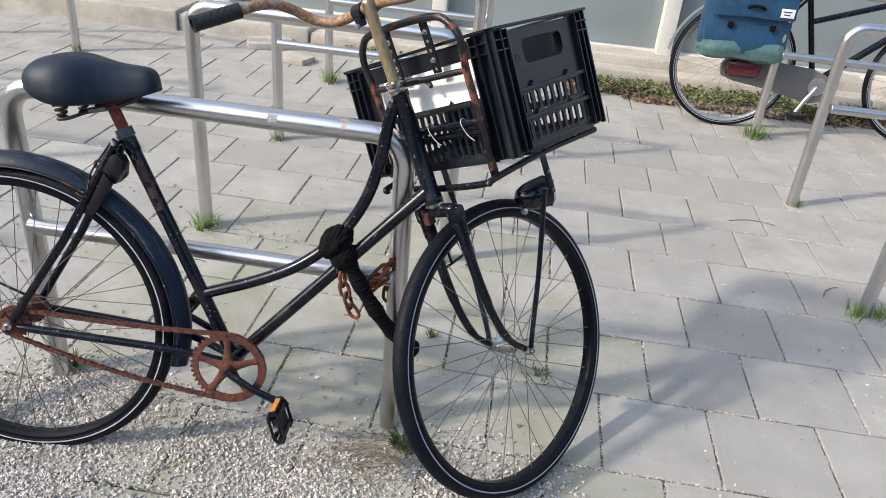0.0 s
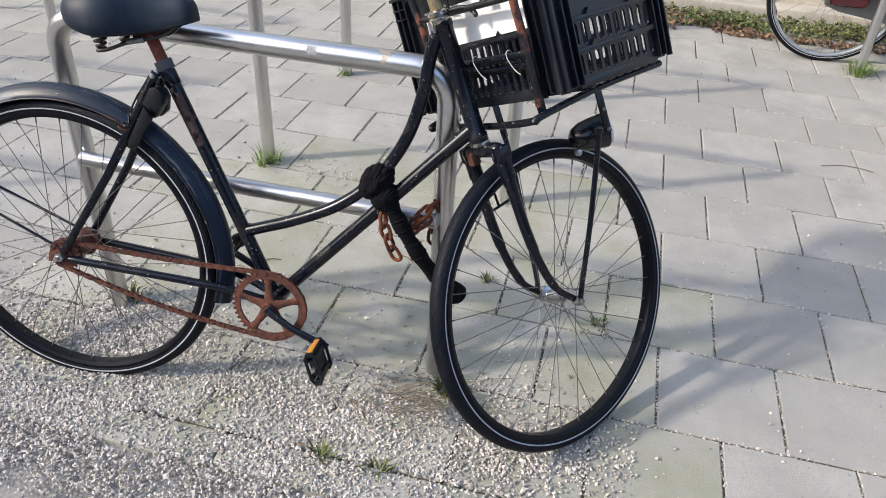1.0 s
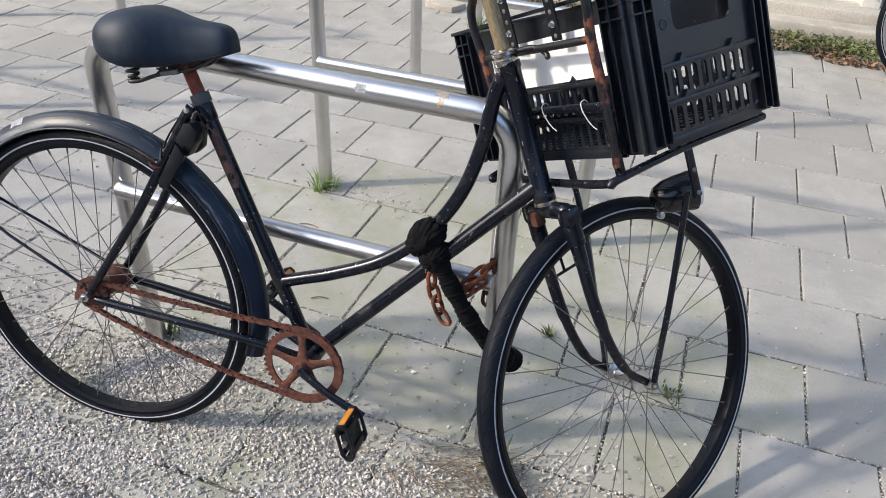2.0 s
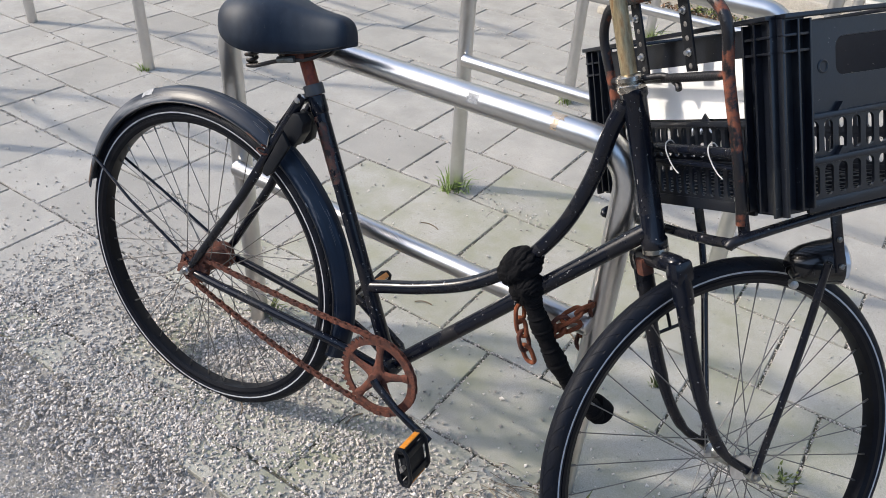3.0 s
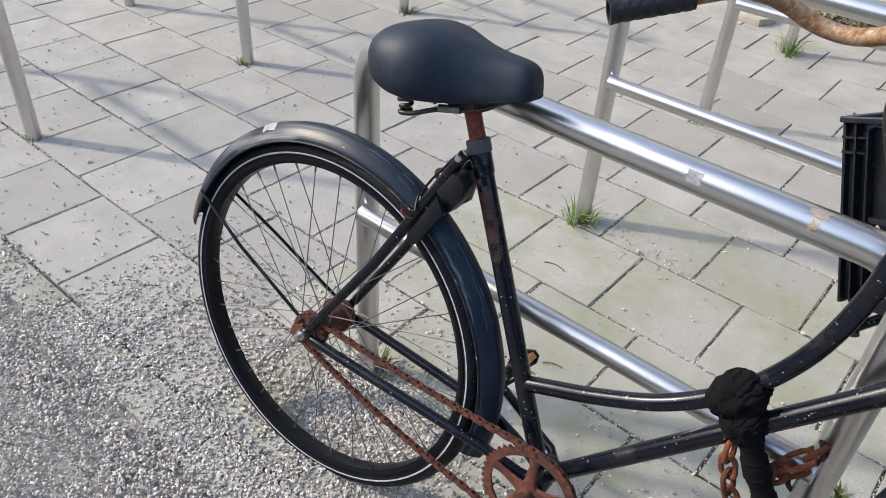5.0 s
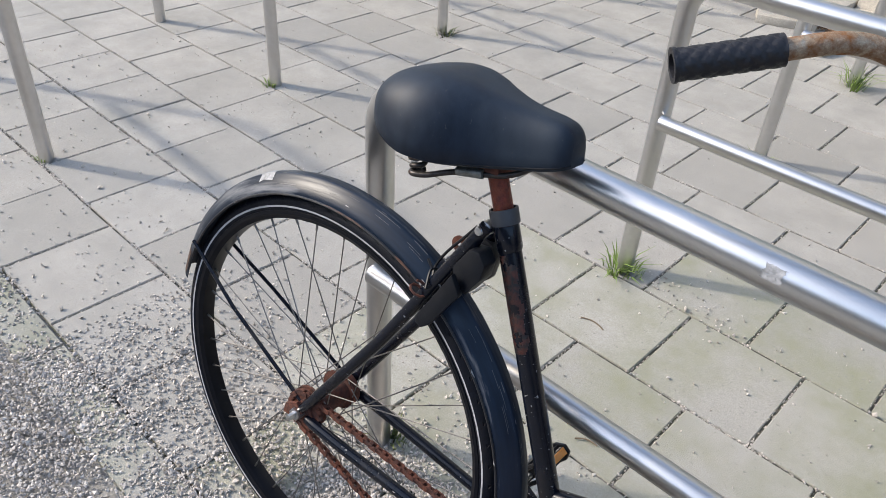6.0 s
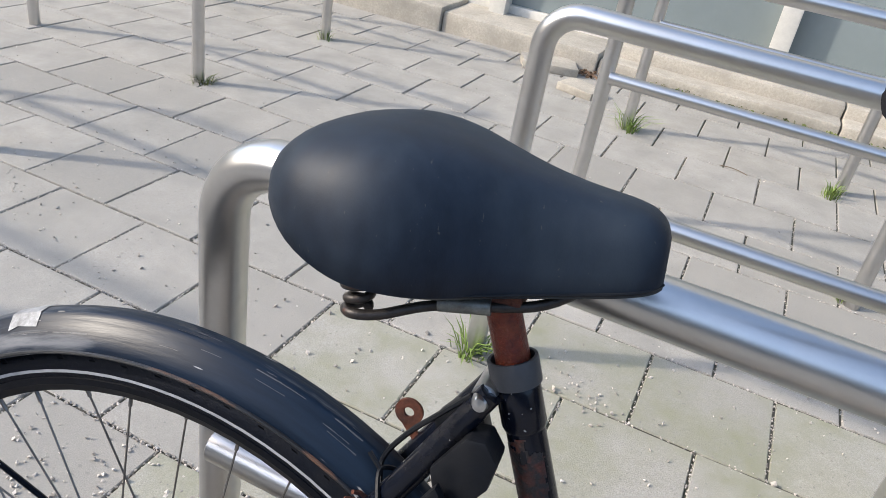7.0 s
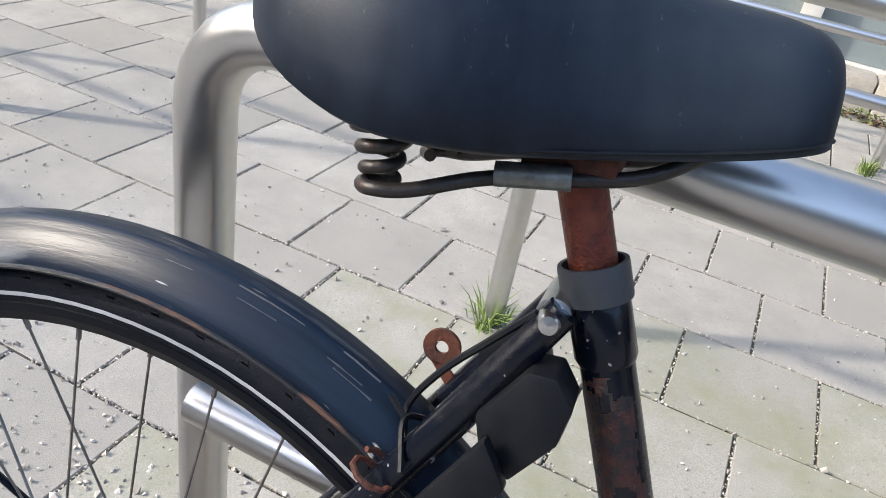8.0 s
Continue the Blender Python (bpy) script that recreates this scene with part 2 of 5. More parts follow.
GRASS = mat("grass_blades", (0.17, 0.25, 0.05), 0.6, 0.0, vary=0.4, island=True)
MOSS = mat("moss_and_weeds", (0.115, 0.135, 0.04), 0.8, 0.0, vary=0.6, island=True)
LEAF_DEAD = mat("dead_leaves", (0.2, 0.12, 0.068), 0.8, 0.0, vary=0.65, island=True)
TWIG = mat("dry_twigs", (0.16, 0.12, 0.08), 0.9, 0.0, vary=0.3, island=True)
PANEL = mat("facade_panel", (0.22, 0.26, 0.265), 0.25, 0.0, grain=0.05, grain_scale=3, coat=0.3)
FRAME_PAINT = mat("facade_frame_paint", (0.62, 0.6, 0.55), 0.5, 0.0, grain=0.08, grain_scale=30)
WALL = mat("facade_wall", (0.5, 0.48, 0.44), 0.8, 0.0, grain=0.1, grain_scale=20, bump=0.2, bump_scale=60)
UNSEEN_WALL = mat("street_wall", (0.13, 0.13, 0.13), 0.85, 0.0, grain=0.2, grain_scale=8, bump=0.3, bump_scale=30)
BLUE_BAG = mat("blue_bag_cloth", (0.012, 0.062, 0.13), 0.5, 0.0, grain=0.25, grain_scale=60, bump=0.9, bump_scale=22, second=(0.008, 0.035, 0.075), second_scale=9, second_at=0.55)
TEAL_BAG = mat("teal_bag_cloth", (0.065, 0.13, 0.12), 0.4, 0.0, grain=0.25, grain_scale=40, bump=0.8, bump_scale=30)
CASE_GREY = mat("chain_case_plastic", (0.155, 0.15, 0.14), 0.5, 0.0, grain=0.08, grain_scale=30)
GREY_ALU = mat("scuffed_aluminium", (0.5, 0.5, 0.49), 0.4, 0.9, grain=0.15, grain_scale=60)


# ---- mesh helpers ----
def finish(ob, angle=40):
    me = ob.data
    me.polygons.foreach_set("use_smooth", [True] * len(me.polygons))
    me.set_sharp_from_angle(angle=radians(angle))
    return ob


def part(name, bm, material, parent=None, label="", m=None, angle=40):
    """Links a bmesh as one mesh object, under a thing or a part if one is given."""
    me = bpy.data.meshes.new(name)
    bmesh.ops.recalc_face_normals(bm, faces=bm.faces)
    bm.to_mesh(me)
    bm.free()
    me.materials.append(material)
    ob = new(name, me)
    if parent is not None:
        ob.parent = parent
    if m is not None:
        ob.matrix_basis = m
    if label:
        ob["label"] = label
    return finish(ob, angle)


def again(ob, parent, m, name=""):
    """One more object on the same mesh, at another place."""
    o = new(name or ob.name.split(".")[0], ob.data)
    o.parent, o.matrix_basis = parent, m
    return o


def thing(name, m, label, category, group="", kind=""):
    ob = new(name)
    ob.matrix_basis = m
    return tagged(ob, label, category, group, kind)


def smooth_line(pts, steps=6):
    """A Catmull-Rom line through the points."""
    p = [Vector(q) for q in pts]
    p = [2 * p[0] - p[1]] + p + [2 * p[-1] - p[-2]]
    out = []
    for i in range(1, len(p) - 2):
        a, b, c, d = p[i - 1:i + 3]
        for k in range(steps):
            t = k / steps
            out.append(0.5 * ((2 * b) + (c - a) * t + (2 * a - 5 * b + 4 * c - d) * t * t + (3 * b - a - 3 * c + d) * t ** 3))
    return out + [p[-2]]


def sweep(bm, pts, r, seg=12, closed=False, caps=True, flat=1.0, side=None):
    """A tube along points; r is one radius or one for each point. flat: thickness across `side` as a share of r."""
    pts = [Vector(p) for p in pts]
    n = len(pts)
    radii = r if isinstance(r, (list, tuple)) else [r] * n
    rings, up = [], None
    for i, p in enumerate(pts):
        a = pts[i - 1] if (i or closed) else p
        b = pts[(i + 1) % n] if (i < n - 1 or closed) else p
        d = (b - a).normalized()
        if side is not None:
            up = Vector(side)
        elif up is None:
            up = Vector((0, 0, 1)) if abs(d.z) < 0.9 else Vector((0, 1, 0))
        u = (up - d * up.dot(d)).normalized()
        v = d.cross(u)
        up = u
        rings.append([bm.verts.new(p + radii[i] * (math.cos(k * math.tau / seg) * u * flat + math.sin(k * math.tau / seg) * v)) for k in range(seg)])
    for i in range(n if closed else n - 1):
        a, b = rings[i], rings[(i + 1) % n]
        for k in range(seg):
            bm.faces.new((a[k], a[(k + 1) % seg], b[(k + 1) % seg], b[k]))
    if caps and not closed:
        bm.faces.new(rings[0][::-1])
        bm.faces.new(rings[-1])
    return bm


def tube(pts, r, seg=12, **k):
    return sweep(bmesh.new(), pts, r, seg, **k)


def box(bm, size, at=(0, 0, 0), bevel=0.0, m=None):
    """A block with rounded edges."""
    b = bmesh.new()
    bmesh.ops.create_cube(b, size=1.0)
    bmesh.ops.scale(b, vec=size, verts=b.verts)
    if bevel:
        bmesh.ops.bevel(b, geom=b.edges[:], offset=bevel, segments=2, profile=0.6, affect="EDGES")
    bmesh.ops.transform(b, matrix=Matrix.Translation(at) @ (m or Matrix()), verts=b.verts)
    add(bm, b)
    return bm


def add(bm, b):
    me = bpy.data.meshes.new("joined")
    b.to_mesh(me)
    b.free()
    bm.from_mesh(me)
    bpy.data.meshes.remove(me)


def block(size, at=(0, 0, 0), bevel=0.002, m=None):
    return box(bmesh.new(), size, at, bevel, m)


def lathe(profile, seg=32, axis="Y", bm=None):
    """Turns (radius, along) pairs round an axis."""
    bm = bm or bmesh.new()
    rings = []
    for r, h in profile:
        ring = []
        for k in range(seg):
            c, s = r * math.cos(k * math.tau / seg), r * math.sin(k * math.tau / seg)
            ring.append(bm.verts.new({"Y": (c, h, s), "Z": (c, s, h), "X": (h, c, s)}[axis]))
        rings.append(ring)
    for a, b in zip(rings, rings[1:]):
        for k in range(seg):
            bm.faces.new((a[k], a[(k + 1) % seg], b[(k + 1) % seg], b[k]))
    return bm


def lathe_closed(profile, seg=48, axis="Y"):
    """As lathe, with the profile closed on itself (a ring)."""
    return lathe(list(profile) + [profile[0]], seg, axis)


def prism(outline, y0, y1, bevel=0.0):
    """An outline of (x, z) pairs pulled from y0 to y1."""
    bm = bmesh.new()
    a = [bm.verts.new((x, y0, z)) for x, z in outline]
    b = [bm.verts.new((x, y1, z)) for x, z in outline]
    n = len(outline)
    bm.faces.new(a)
    bm.faces.new(b[::-1])
    for k in range(n):
        bm.faces.new((a[k], b[k], b[(k + 1) % n], a[(k + 1) % n]))
    if bevel:
        bmesh.ops.bevel(bm, geom=bm.edges[:], offset=bevel, segments=2, profile=0.6, affect="EDGES")
    return bm


def arc(cx, cz, r, a0, a1, n, y=0.0):
    return [Vector((cx + r * math.cos(radians(a0 + (a1 - a0) * k / n)), y, cz + r * math.sin(radians(a0 + (a1 - a0) * k / n)))) for k in range(n + 1)]


# ---- the ground ----
ROW = radians(-9.5)                      # the way the paving rows and the bicycle stands run
U, V = Vector((math.cos(ROW), math.sin(ROW), 0)), Vector((-math.sin(ROW), math.cos(ROW), 0))
PITCH, TILE_H = 0.307, 0.06
TILE_ORIGIN = Vector((1.621, 0.264, 0))  # the foot of one cross joint


def plan(u, v, z=0.0):
    return TILE_ORIGIN + U * u + V * v + Vector((0, 0, z))


def sheet(x0, x1, y0, y1, z, n=1):
    bm = bmesh.new()
    bmesh.ops.create_grid(bm, x_segments=n, y_segments=n, size=0.5)
    bmesh.ops.scale(bm, vec=(x1 - x0, y1 - y0, 1), verts=bm.verts)
    bmesh.ops.translate(bm, vec=((x0 + x1) / 2, (y0 + y1) / 2, z), verts=bm.verts)
    return bm


tagged(part("ground", sheet(-400, 400, -400, 400, -0.012), BED), "gravelly pale ground around the paving", "ground", kind="structure")
bed = sheet(-9.0, 11.0, -2 * PITCH, 5.0, 0.0)
bmesh.ops.rotate(bed, cent=(0, 0, 0), matrix=Matrix.Rotation(ROW, 3, "Z"), verts=bed.verts)
bmesh.ops.translate(bed, vec=TILE_ORIGIN + Vector((0, 0, -0.0075)), verts=bed.verts)
tagged(part("paving_bed", bed, JOINT), "dark sand bed showing in the paving joints", "sand bed", kind="structure")

# ---- bicycle stands ----
def bike_stand(length, height, bend=0.072, r=0.0242, bar_r=0.0195, bar_z=0.478):
    """An inverted U of steel tube with a crossbar, its first foot at the origin, running along +x."""
    top = thing("bike_stand", Matrix(), "brushed stainless steel hoop stand set in the paving", "bicycle stand", "hoop stands")
    line = [Vector((0, 0, -0.12)), Vector((0, 0, 0.1)), Vector((0, 0, 0.3)), Vector((0, 0, 0.55)), Vector((0, 0, height - bend - 0.02))]
    line += arc(bend, height - bend, bend, 180, 90, 8)
    line += [Vector((length * f, 0, height)) for f in (0.25, 0.4, 0.5, 0.6, 0.75)]
    line += arc(length - bend, height - bend, bend, 90, 0, 8)
    line += [Vector((length, 0, z)) for z in (height - bend - 0.02, 0.55, 0.3, 0.1, -0.06)]
    part("hoop", tube(line, r, 24), STEEL_POST, top)
    y = -r - bar_r * 0.35
    bar = [(0.016, y, bar_z), (0.018, y, bar_z), (length * 0.5, y, bar_z), (length - 0.006, y, bar_z), (length - 0.004, y, bar_z)]
    part("crossbar", tube(bar, [bar_r - 0.002, bar_r, bar_r, bar_r, bar_r - 0.002], 20), STEEL, top, "scuffed steel crossbar welded across both legs")
    return top


STAND_L, STAND_H = 0.921, 0.818
stand = bike_stand(STAND_L, STAND_H)
stand_rot = Matrix.Rotation(radians(-10.3), 4, "Z")
stand.matrix_basis = Matrix.Translation((-0.044, 0.271, 0)) @ Matrix.Rotation(radians(-9.7), 4, "Z")
STAND_FEET = [Vector((0.128, 1.18, 0)), Vector((0.252, 2.1, 0)), Vector((0.388, 3.09, 0)),
              Vector((2.54, 0.8, 0)), Vector((2.675, 1.715, 0)), Vector((2.85, 2.63, 0))]
along = Vector((math.cos(radians(-10.3)), math.sin(radians(-10.3)), 0))
for right in ((-1.632, 0.525), (-1.498, 1.435), (-1.334, 2.375), (-1.19, 3.34)):
    STAND_FEET.append(Vector((*right, 0)) - along * STAND_L)
for at in STAND_FEET:
    copy_thing(stand, Matrix.Translation(at) @ stand_rot)

# marks on the first stand's rail
def rail_patch(x0, x1, a0, a1, material, label, seed, bar=False):
    """A thin worn patch lying on the rail between two angles round it."""
    rnd_ = random.Random(seed)
    bm = bmesh.new()
    rows = []
    n, m = 8, 8
    for i in range(n + 1):
        row = []
        for j in range(m + 1):
            x = x0 + (x1 - x0) * i / n + rnd_.uniform(-0.002, 0.002)
            a = radians(a0 + (a1 - a0) * j / m + rnd_.uniform(-2, 2) * (1 if i in (0, n) or j in (0, m) else 0))
            r = 0.0247
            row.append(bm.verts.new((x, -r * math.cos(a), STAND_H + r * math.sin(a))))
        rows.append(row)
    for a, b in zip(rows, rows[1:]):
        for j in range(m):
            if rnd_.random() > 0.05:
                bm.faces.new((a[j], a[j + 1], b[j + 1], b[j]))
    return part("rail_mark", bm, material, stand, label, None, 180)


rail_patch(0.62, 0.642, 5, 45, TAPE, "torn pale sticker remnant", 1)
rail_patch(0.775, 0.8, 50, 80, RAIL_RUST, "orange rust stain", 2)
rail_patch(0.782, 0.792, 5, 45, RAIL_RUST, "orange rust stain", 3)

# unseen plain walls on three sides, added to darken the horizon in reflections
for w_name, w_size, w_at in (("wall_south", (60, 0.4, 6.5), (0, -14, 3.2)), ("wall_west", (0.4, 26, 6.0), (-17, -3, 2.95)), ("wall_east", (0.4, 26, 6.0), (19, -3, 2.95))):
    tagged(part(w_name, block(w_size, w_at, 0.0), UNSEEN_WALL), "unseen plain dark grey wall, added to darken reflections of the horizon", "wall", kind="structure")

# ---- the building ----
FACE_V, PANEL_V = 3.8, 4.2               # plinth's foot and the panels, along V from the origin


def wall_at(u0, u1, v0, v1, z0, z1, bevel=0.004):
    """A block along the facade."""
    b = block((u1 - u0, v1 - v0, z1 - z0), ((u0 + u1) / 2, (v0 + v1) / 2, (z0 + z1) / 2), bevel)
    bmesh.ops.rotate(b, cent=(0, 0, 0), matrix=Matrix.Rotation(ROW, 3, "Z"), verts=b.verts)
    return b


def rough(bm, amount, cuts=0, seed=1):
    """Worn, uneven faces."""
    if cuts:
        bmesh.ops.subdivide_edges(bm, edges=bm.edges[:], cuts=cuts, use_grid_fill=True)
    for v in bm.verts:
        n = noise.noise_vector(v.co * 9 + Vector((seed, 0, 0)))
        v.co += n * amount
    return bm


facade = thing("facade", Matrix(), "ground floor facade of grey-green panels between pale posts on a concrete plinth", "building", kind="structure")
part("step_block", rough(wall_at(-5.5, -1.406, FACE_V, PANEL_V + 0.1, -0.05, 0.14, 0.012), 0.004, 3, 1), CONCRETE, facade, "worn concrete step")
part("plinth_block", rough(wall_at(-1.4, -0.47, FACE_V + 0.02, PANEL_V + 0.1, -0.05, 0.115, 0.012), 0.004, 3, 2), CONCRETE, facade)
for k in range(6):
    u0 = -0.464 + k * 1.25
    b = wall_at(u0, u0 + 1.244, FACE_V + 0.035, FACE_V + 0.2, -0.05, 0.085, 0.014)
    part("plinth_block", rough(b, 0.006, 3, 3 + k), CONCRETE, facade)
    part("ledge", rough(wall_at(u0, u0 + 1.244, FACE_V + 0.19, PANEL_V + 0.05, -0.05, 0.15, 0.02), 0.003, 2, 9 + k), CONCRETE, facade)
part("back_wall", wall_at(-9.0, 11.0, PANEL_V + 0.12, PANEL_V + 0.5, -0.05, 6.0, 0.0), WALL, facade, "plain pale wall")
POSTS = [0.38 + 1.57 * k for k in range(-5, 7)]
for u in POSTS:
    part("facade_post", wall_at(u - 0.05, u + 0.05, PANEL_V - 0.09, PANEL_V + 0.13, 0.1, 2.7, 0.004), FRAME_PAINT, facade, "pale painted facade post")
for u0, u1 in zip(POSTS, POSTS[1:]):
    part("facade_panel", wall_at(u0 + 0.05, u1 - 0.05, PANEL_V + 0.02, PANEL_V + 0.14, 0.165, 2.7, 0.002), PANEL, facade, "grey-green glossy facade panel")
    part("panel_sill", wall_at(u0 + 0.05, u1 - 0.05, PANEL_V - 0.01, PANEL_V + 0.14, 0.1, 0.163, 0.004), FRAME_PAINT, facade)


# ---- the bicycle ----
LEAN_IN, HEADING = 10.1, -4.5
BIKE = pose(0.0037, 0.0076, -0.0054, 0, 0, HEADING) @ pose(0, 0, 0, -LEAN_IN, 0, 0) @ pose(0.01, 0, 0.027)
bike = thing("bicycle", BIKE, "old black step-through bicycle with rusty drivetrain leaning on a stand", "bicycle")
HUB_X, HUB_Z = -0.01, 0.321
AXLE = Vector((HUB_X, 0, HUB_Z))
BB = Vector((0.475, 0, 0.258))
HEAD_LOW, HEAD_TOP = Vector((0.911, 0, 0.685)), Vector((0.818, 0, 0.912))
HEAD_ANGLE, STEER = 67.0, 48.5
# frame of the steered parts: z up the steering axis, x forward, y to the rider's left
FRONT = Matrix.Translation(HEAD_LOW) @ pose(0, 0, 0, 0, -(90 - HEAD_ANGLE), 0) @ pose(0, 0, 0, 0, 0, STEER)
RAKE, DROP = 0.078, -0.412


def wheel(name, parent, m, label, hub_r, hub_half, hub_mat, spokes=36, rim_mat=RIM):
    """A spoked wheel round the local y axis: rim, tyre, stripe, hub and single spokes."""
    rim = part(name, lathe_closed([(0.316, -0.0165), (0.322, -0.017), (0.324, -0.013), (0.317, -0.009), (0.314, -0.004), (0.314, 0.004), (0.317, 0.009),
                                   (0.324, 0.013), (0.322, 0.017), (0.316, 0.0165), (0.3085, 0.0125), (0.3065, 0.0), (0.3085, -0.0125)], 72), rim_mat, parent, label, m)
    section = []
    for k in range(15):
        a = radians(-128 + 256 * k / 14)
        section.append((0.3315 + 0.0185 * math.cos(a), 0.0185 * math.sin(a)))
    tyre = bmesh.new()
    lathe(section, 96, "Y", tyre)
    part("tyre", tyre, RUBBER, rim, "black rubber tyre with a worn sidewall")
    for s in (-1, 1):
        a0, a1 = radians(93), radians(102)
        prof = [(0.3315 + 0.0189 * math.cos(a0 + (a1 - a0) * k / 3), s * 0.0189 * math.sin(a0 + (a1 - a0) * k / 3)) for k in range(4)]
        part("reflective_stripe", lathe(prof, 96), STRIPE, rim, "pale grey reflective ring")
    part("hub", lathe([(0.0, -hub_half), (hub_r * 1.7, -hub_half), (hub_r * 1.75, -hub_half + 0.004), (hub_r, -hub_half + 0.008), (hub_r * 0.9, 0), (hub_r, hub_half - 0.008),
                       (hub_r * 1.75, hub_half - 0.004), (hub_r * 1.7, hub_half), (0.0, hub_half)], 24), hub_mat, rim)
    first = {}
    for k in range(spokes):
        s = 1 if k % 2 else -1
        lean = 38 if (k // 2) % 2 else -38
        m_k = pose(0, 0, 0, 0, k * 360 / spokes, 0)
        key = (s, lean)
        if key not in first:
            rr = hub_r * 1.6
            a = (rr * math.cos(radians(lean * 1.9)), s * (hub_half - 0.003), rr * math.sin(radians(lean * 1.9)))
            b = (0.308, s * 0.002, 0.0)
            nip = Vector(b).lerp(Vector(a), 0.045)
            first[key] = part("spoke", tube([a, nip, nip, b], [0.001, 0.001, 0.0019, 0.0019], 6), SPOKE, rim, "", m_k)
        else:
            again(first[key], rim, m_k)
    return rim


# rear wheel, mudguard, stays
rear = wheel("rear_wheel", bike, Matrix.Translation((-0.0175, 0, 0.318)) @ Matrix.Scale(1.0145, 4), "black rear wheel with rusty hub", 0.02, 0.034, RUST)
front_axle = Vector((RAKE, 0, DROP))
front_wheel = wheel("front_wheel", bike, FRONT @ Matrix.Translation(front_axle) @ Matrix.Scale(1.017, 4), "black front wheel with a dull alloy hub", 0.013, 0.034, CHROME)


def fender_mesh(a0, a1, n=60):
    bm = bmesh.new()
    rows = []
    for k in range(n + 1):
        a = radians(a0 + (a1 - a0) * k / n)
        row = []
        for layer in (0, 1):
            for j in range(25):
                w = -1 + 2 * j / 24
                r = 0.3855 - 0.027 * w * w - 0.0022 * layer - (0.003 if abs(w) == 1 else 0) + 0.0005 * math.sin(k * 0.9) * w + 0.0016 * math.exp(-((abs(w) - 0.3) / 0.07) ** 2)
                y = 0.0285 * w * (0.985 if layer else 1)
                row.append(bm.verts.new((HUB_X + r * math.cos(a), y, HUB_Z + r * math.sin(a))))
        rows.append(row[:25] + row[25:][::-1])
    m = len(rows[0])
    for a, b in zip(rows, rows[1:]):
        for j in range(m):
            bm.faces.new((a[j], a[(j + 1) % m], b[(j + 1) % m], b[j]))
    bm.faces.new(rows[0])
    bm.faces.new(rows[-1][::-1])
    return bm


fender = part("rear_mudguard", fender_mesh(-14, 168), GUARD, bike, "black steel rear mudguard with scratched tail")


def on_fender(a0, a1, w0, w1, lift, jag=0.0, seed=1):
    """A thin skin lying on the mudguard between two angles and two lines across it."""
    rnd_ = random.Random(seed)
    bm = bmesh.new()
    n = max(3, int(abs(a1 - a0) / 1.5))
    rows = []
    for k in range(n + 1):
        a = radians(a0 + (a1 - a0) * k / n)
        row = []
        for j in range(13):
            w = w0 + (w1 - w0) * j / 12
            if j in (0, 12):
                w += rnd_.uniform(-jag, jag)
            r = 0.3855 - 0.027 * w * w + lift + 0.0016 * math.exp(-((abs(w) - 0.3) / 0.07) ** 2)
            row.append(bm.verts.new((HUB_X + r * math.cos(a), 0.0285 * w, HUB_Z + r * math.sin(a))))
        rows.append(row)
    for a, b in zip(rows, rows[1:]):
        for j in range(12):
            bm.faces.new((a[j], a[j + 1], b[j + 1], b[j]))
    return bm


part("tail_rust", on_fender(159, 167.6, -0.97, 0.97, 0.0007, 0.02, 5), RUSTY_TAIL, fender, "brown rusted tail tip")
part("reflective_patch", on_fender(113.5, 118.5, -0.62, 0.3, 0.0009, 0.06, 3), TAPE, fender, "worn pale grey tape patch")
rnd_f = random.Random(17)
for _ in range(22):
    a0 = rnd_f.uniform(112, 152)
    w0 = rnd_f.uniform(-0.92, 0.1)
    part("paint_scratch", on_fender(a0, a0 + rnd_f.uniform(0.5, 4.5), w0, w0 + rnd_f.uniform(0.012, 0.028), 0.0004, 0.008, _), STEEL_WEAR, fender)
for _ in range(34):
    a0 = rnd_f.uniform(15, 112)
    w0 = rnd_f.uniform(-0.9, 0.5)
    part("paint_scratch", on_fender(a0, a0 + rnd_f.uniform(1.0, 7.0), w0, w0 + rnd_f.uniform(0.008, 0.02), 0.0004, 0.008, 100 + _), FAINT_SCRATCH, fender)
for s in (-1, 1):
    edge = [(HUB_X + 0.3555 * math.cos(radians(a)), s * 0.0287, HUB_Z + 0.3555 * math.sin(radians(a))) for a in range(-13, 166, 2)]
    part("rolled_edge", tube(edge, 0.0019, 8), GUARD_EDGE, fender, "rolled edge with chipped paint and rust")
tip = [0.364 * math.cos(radians(154)) + HUB_X, 0.364 * math.sin(radians(154)) + HUB_Z]
for s in (-1, 1):
    part("mudguard_stay", tube([(HUB_X, s * 0.052, HUB_Z + 0.008), (HUB_X + (tip[0] - HUB_X) * 0.6, s * 0.045, HUB_Z + (tip[1] - HUB_Z) * 0.6), (tip[0], s * 0.03, tip[1])], 0.0033, 8), PAINT, bike)

# frame tubes
ST_TOP = Vector((0.247, 0, 0.757))
part("seat_tube", tube([BB, BB.lerp(ST_TOP, 0.5), ST_TOP], 0.0147, 24), PAINT, bike, "black seat tube with chipped paint and rust")
part("down_tube", tube([BB, BB.lerp(Vector((0.903, 0, 0.715)), 0.5), (0.903, 0, 0.715)], 0.0147, 20), PAINT, bike)
UPPER = smooth_line([(0.402, 0, 0.414), (0.455, 0, 0.433), (0.52, 0, 0.457), (0.607, 0, 0.498), (0.674, 0, 0.548), (0.722, 0, 0.602), (0.764, 0, 0.677), (0.79, 0, 0.766), (0.8, 0, 0.842), (0.812, 0, 0.888)])
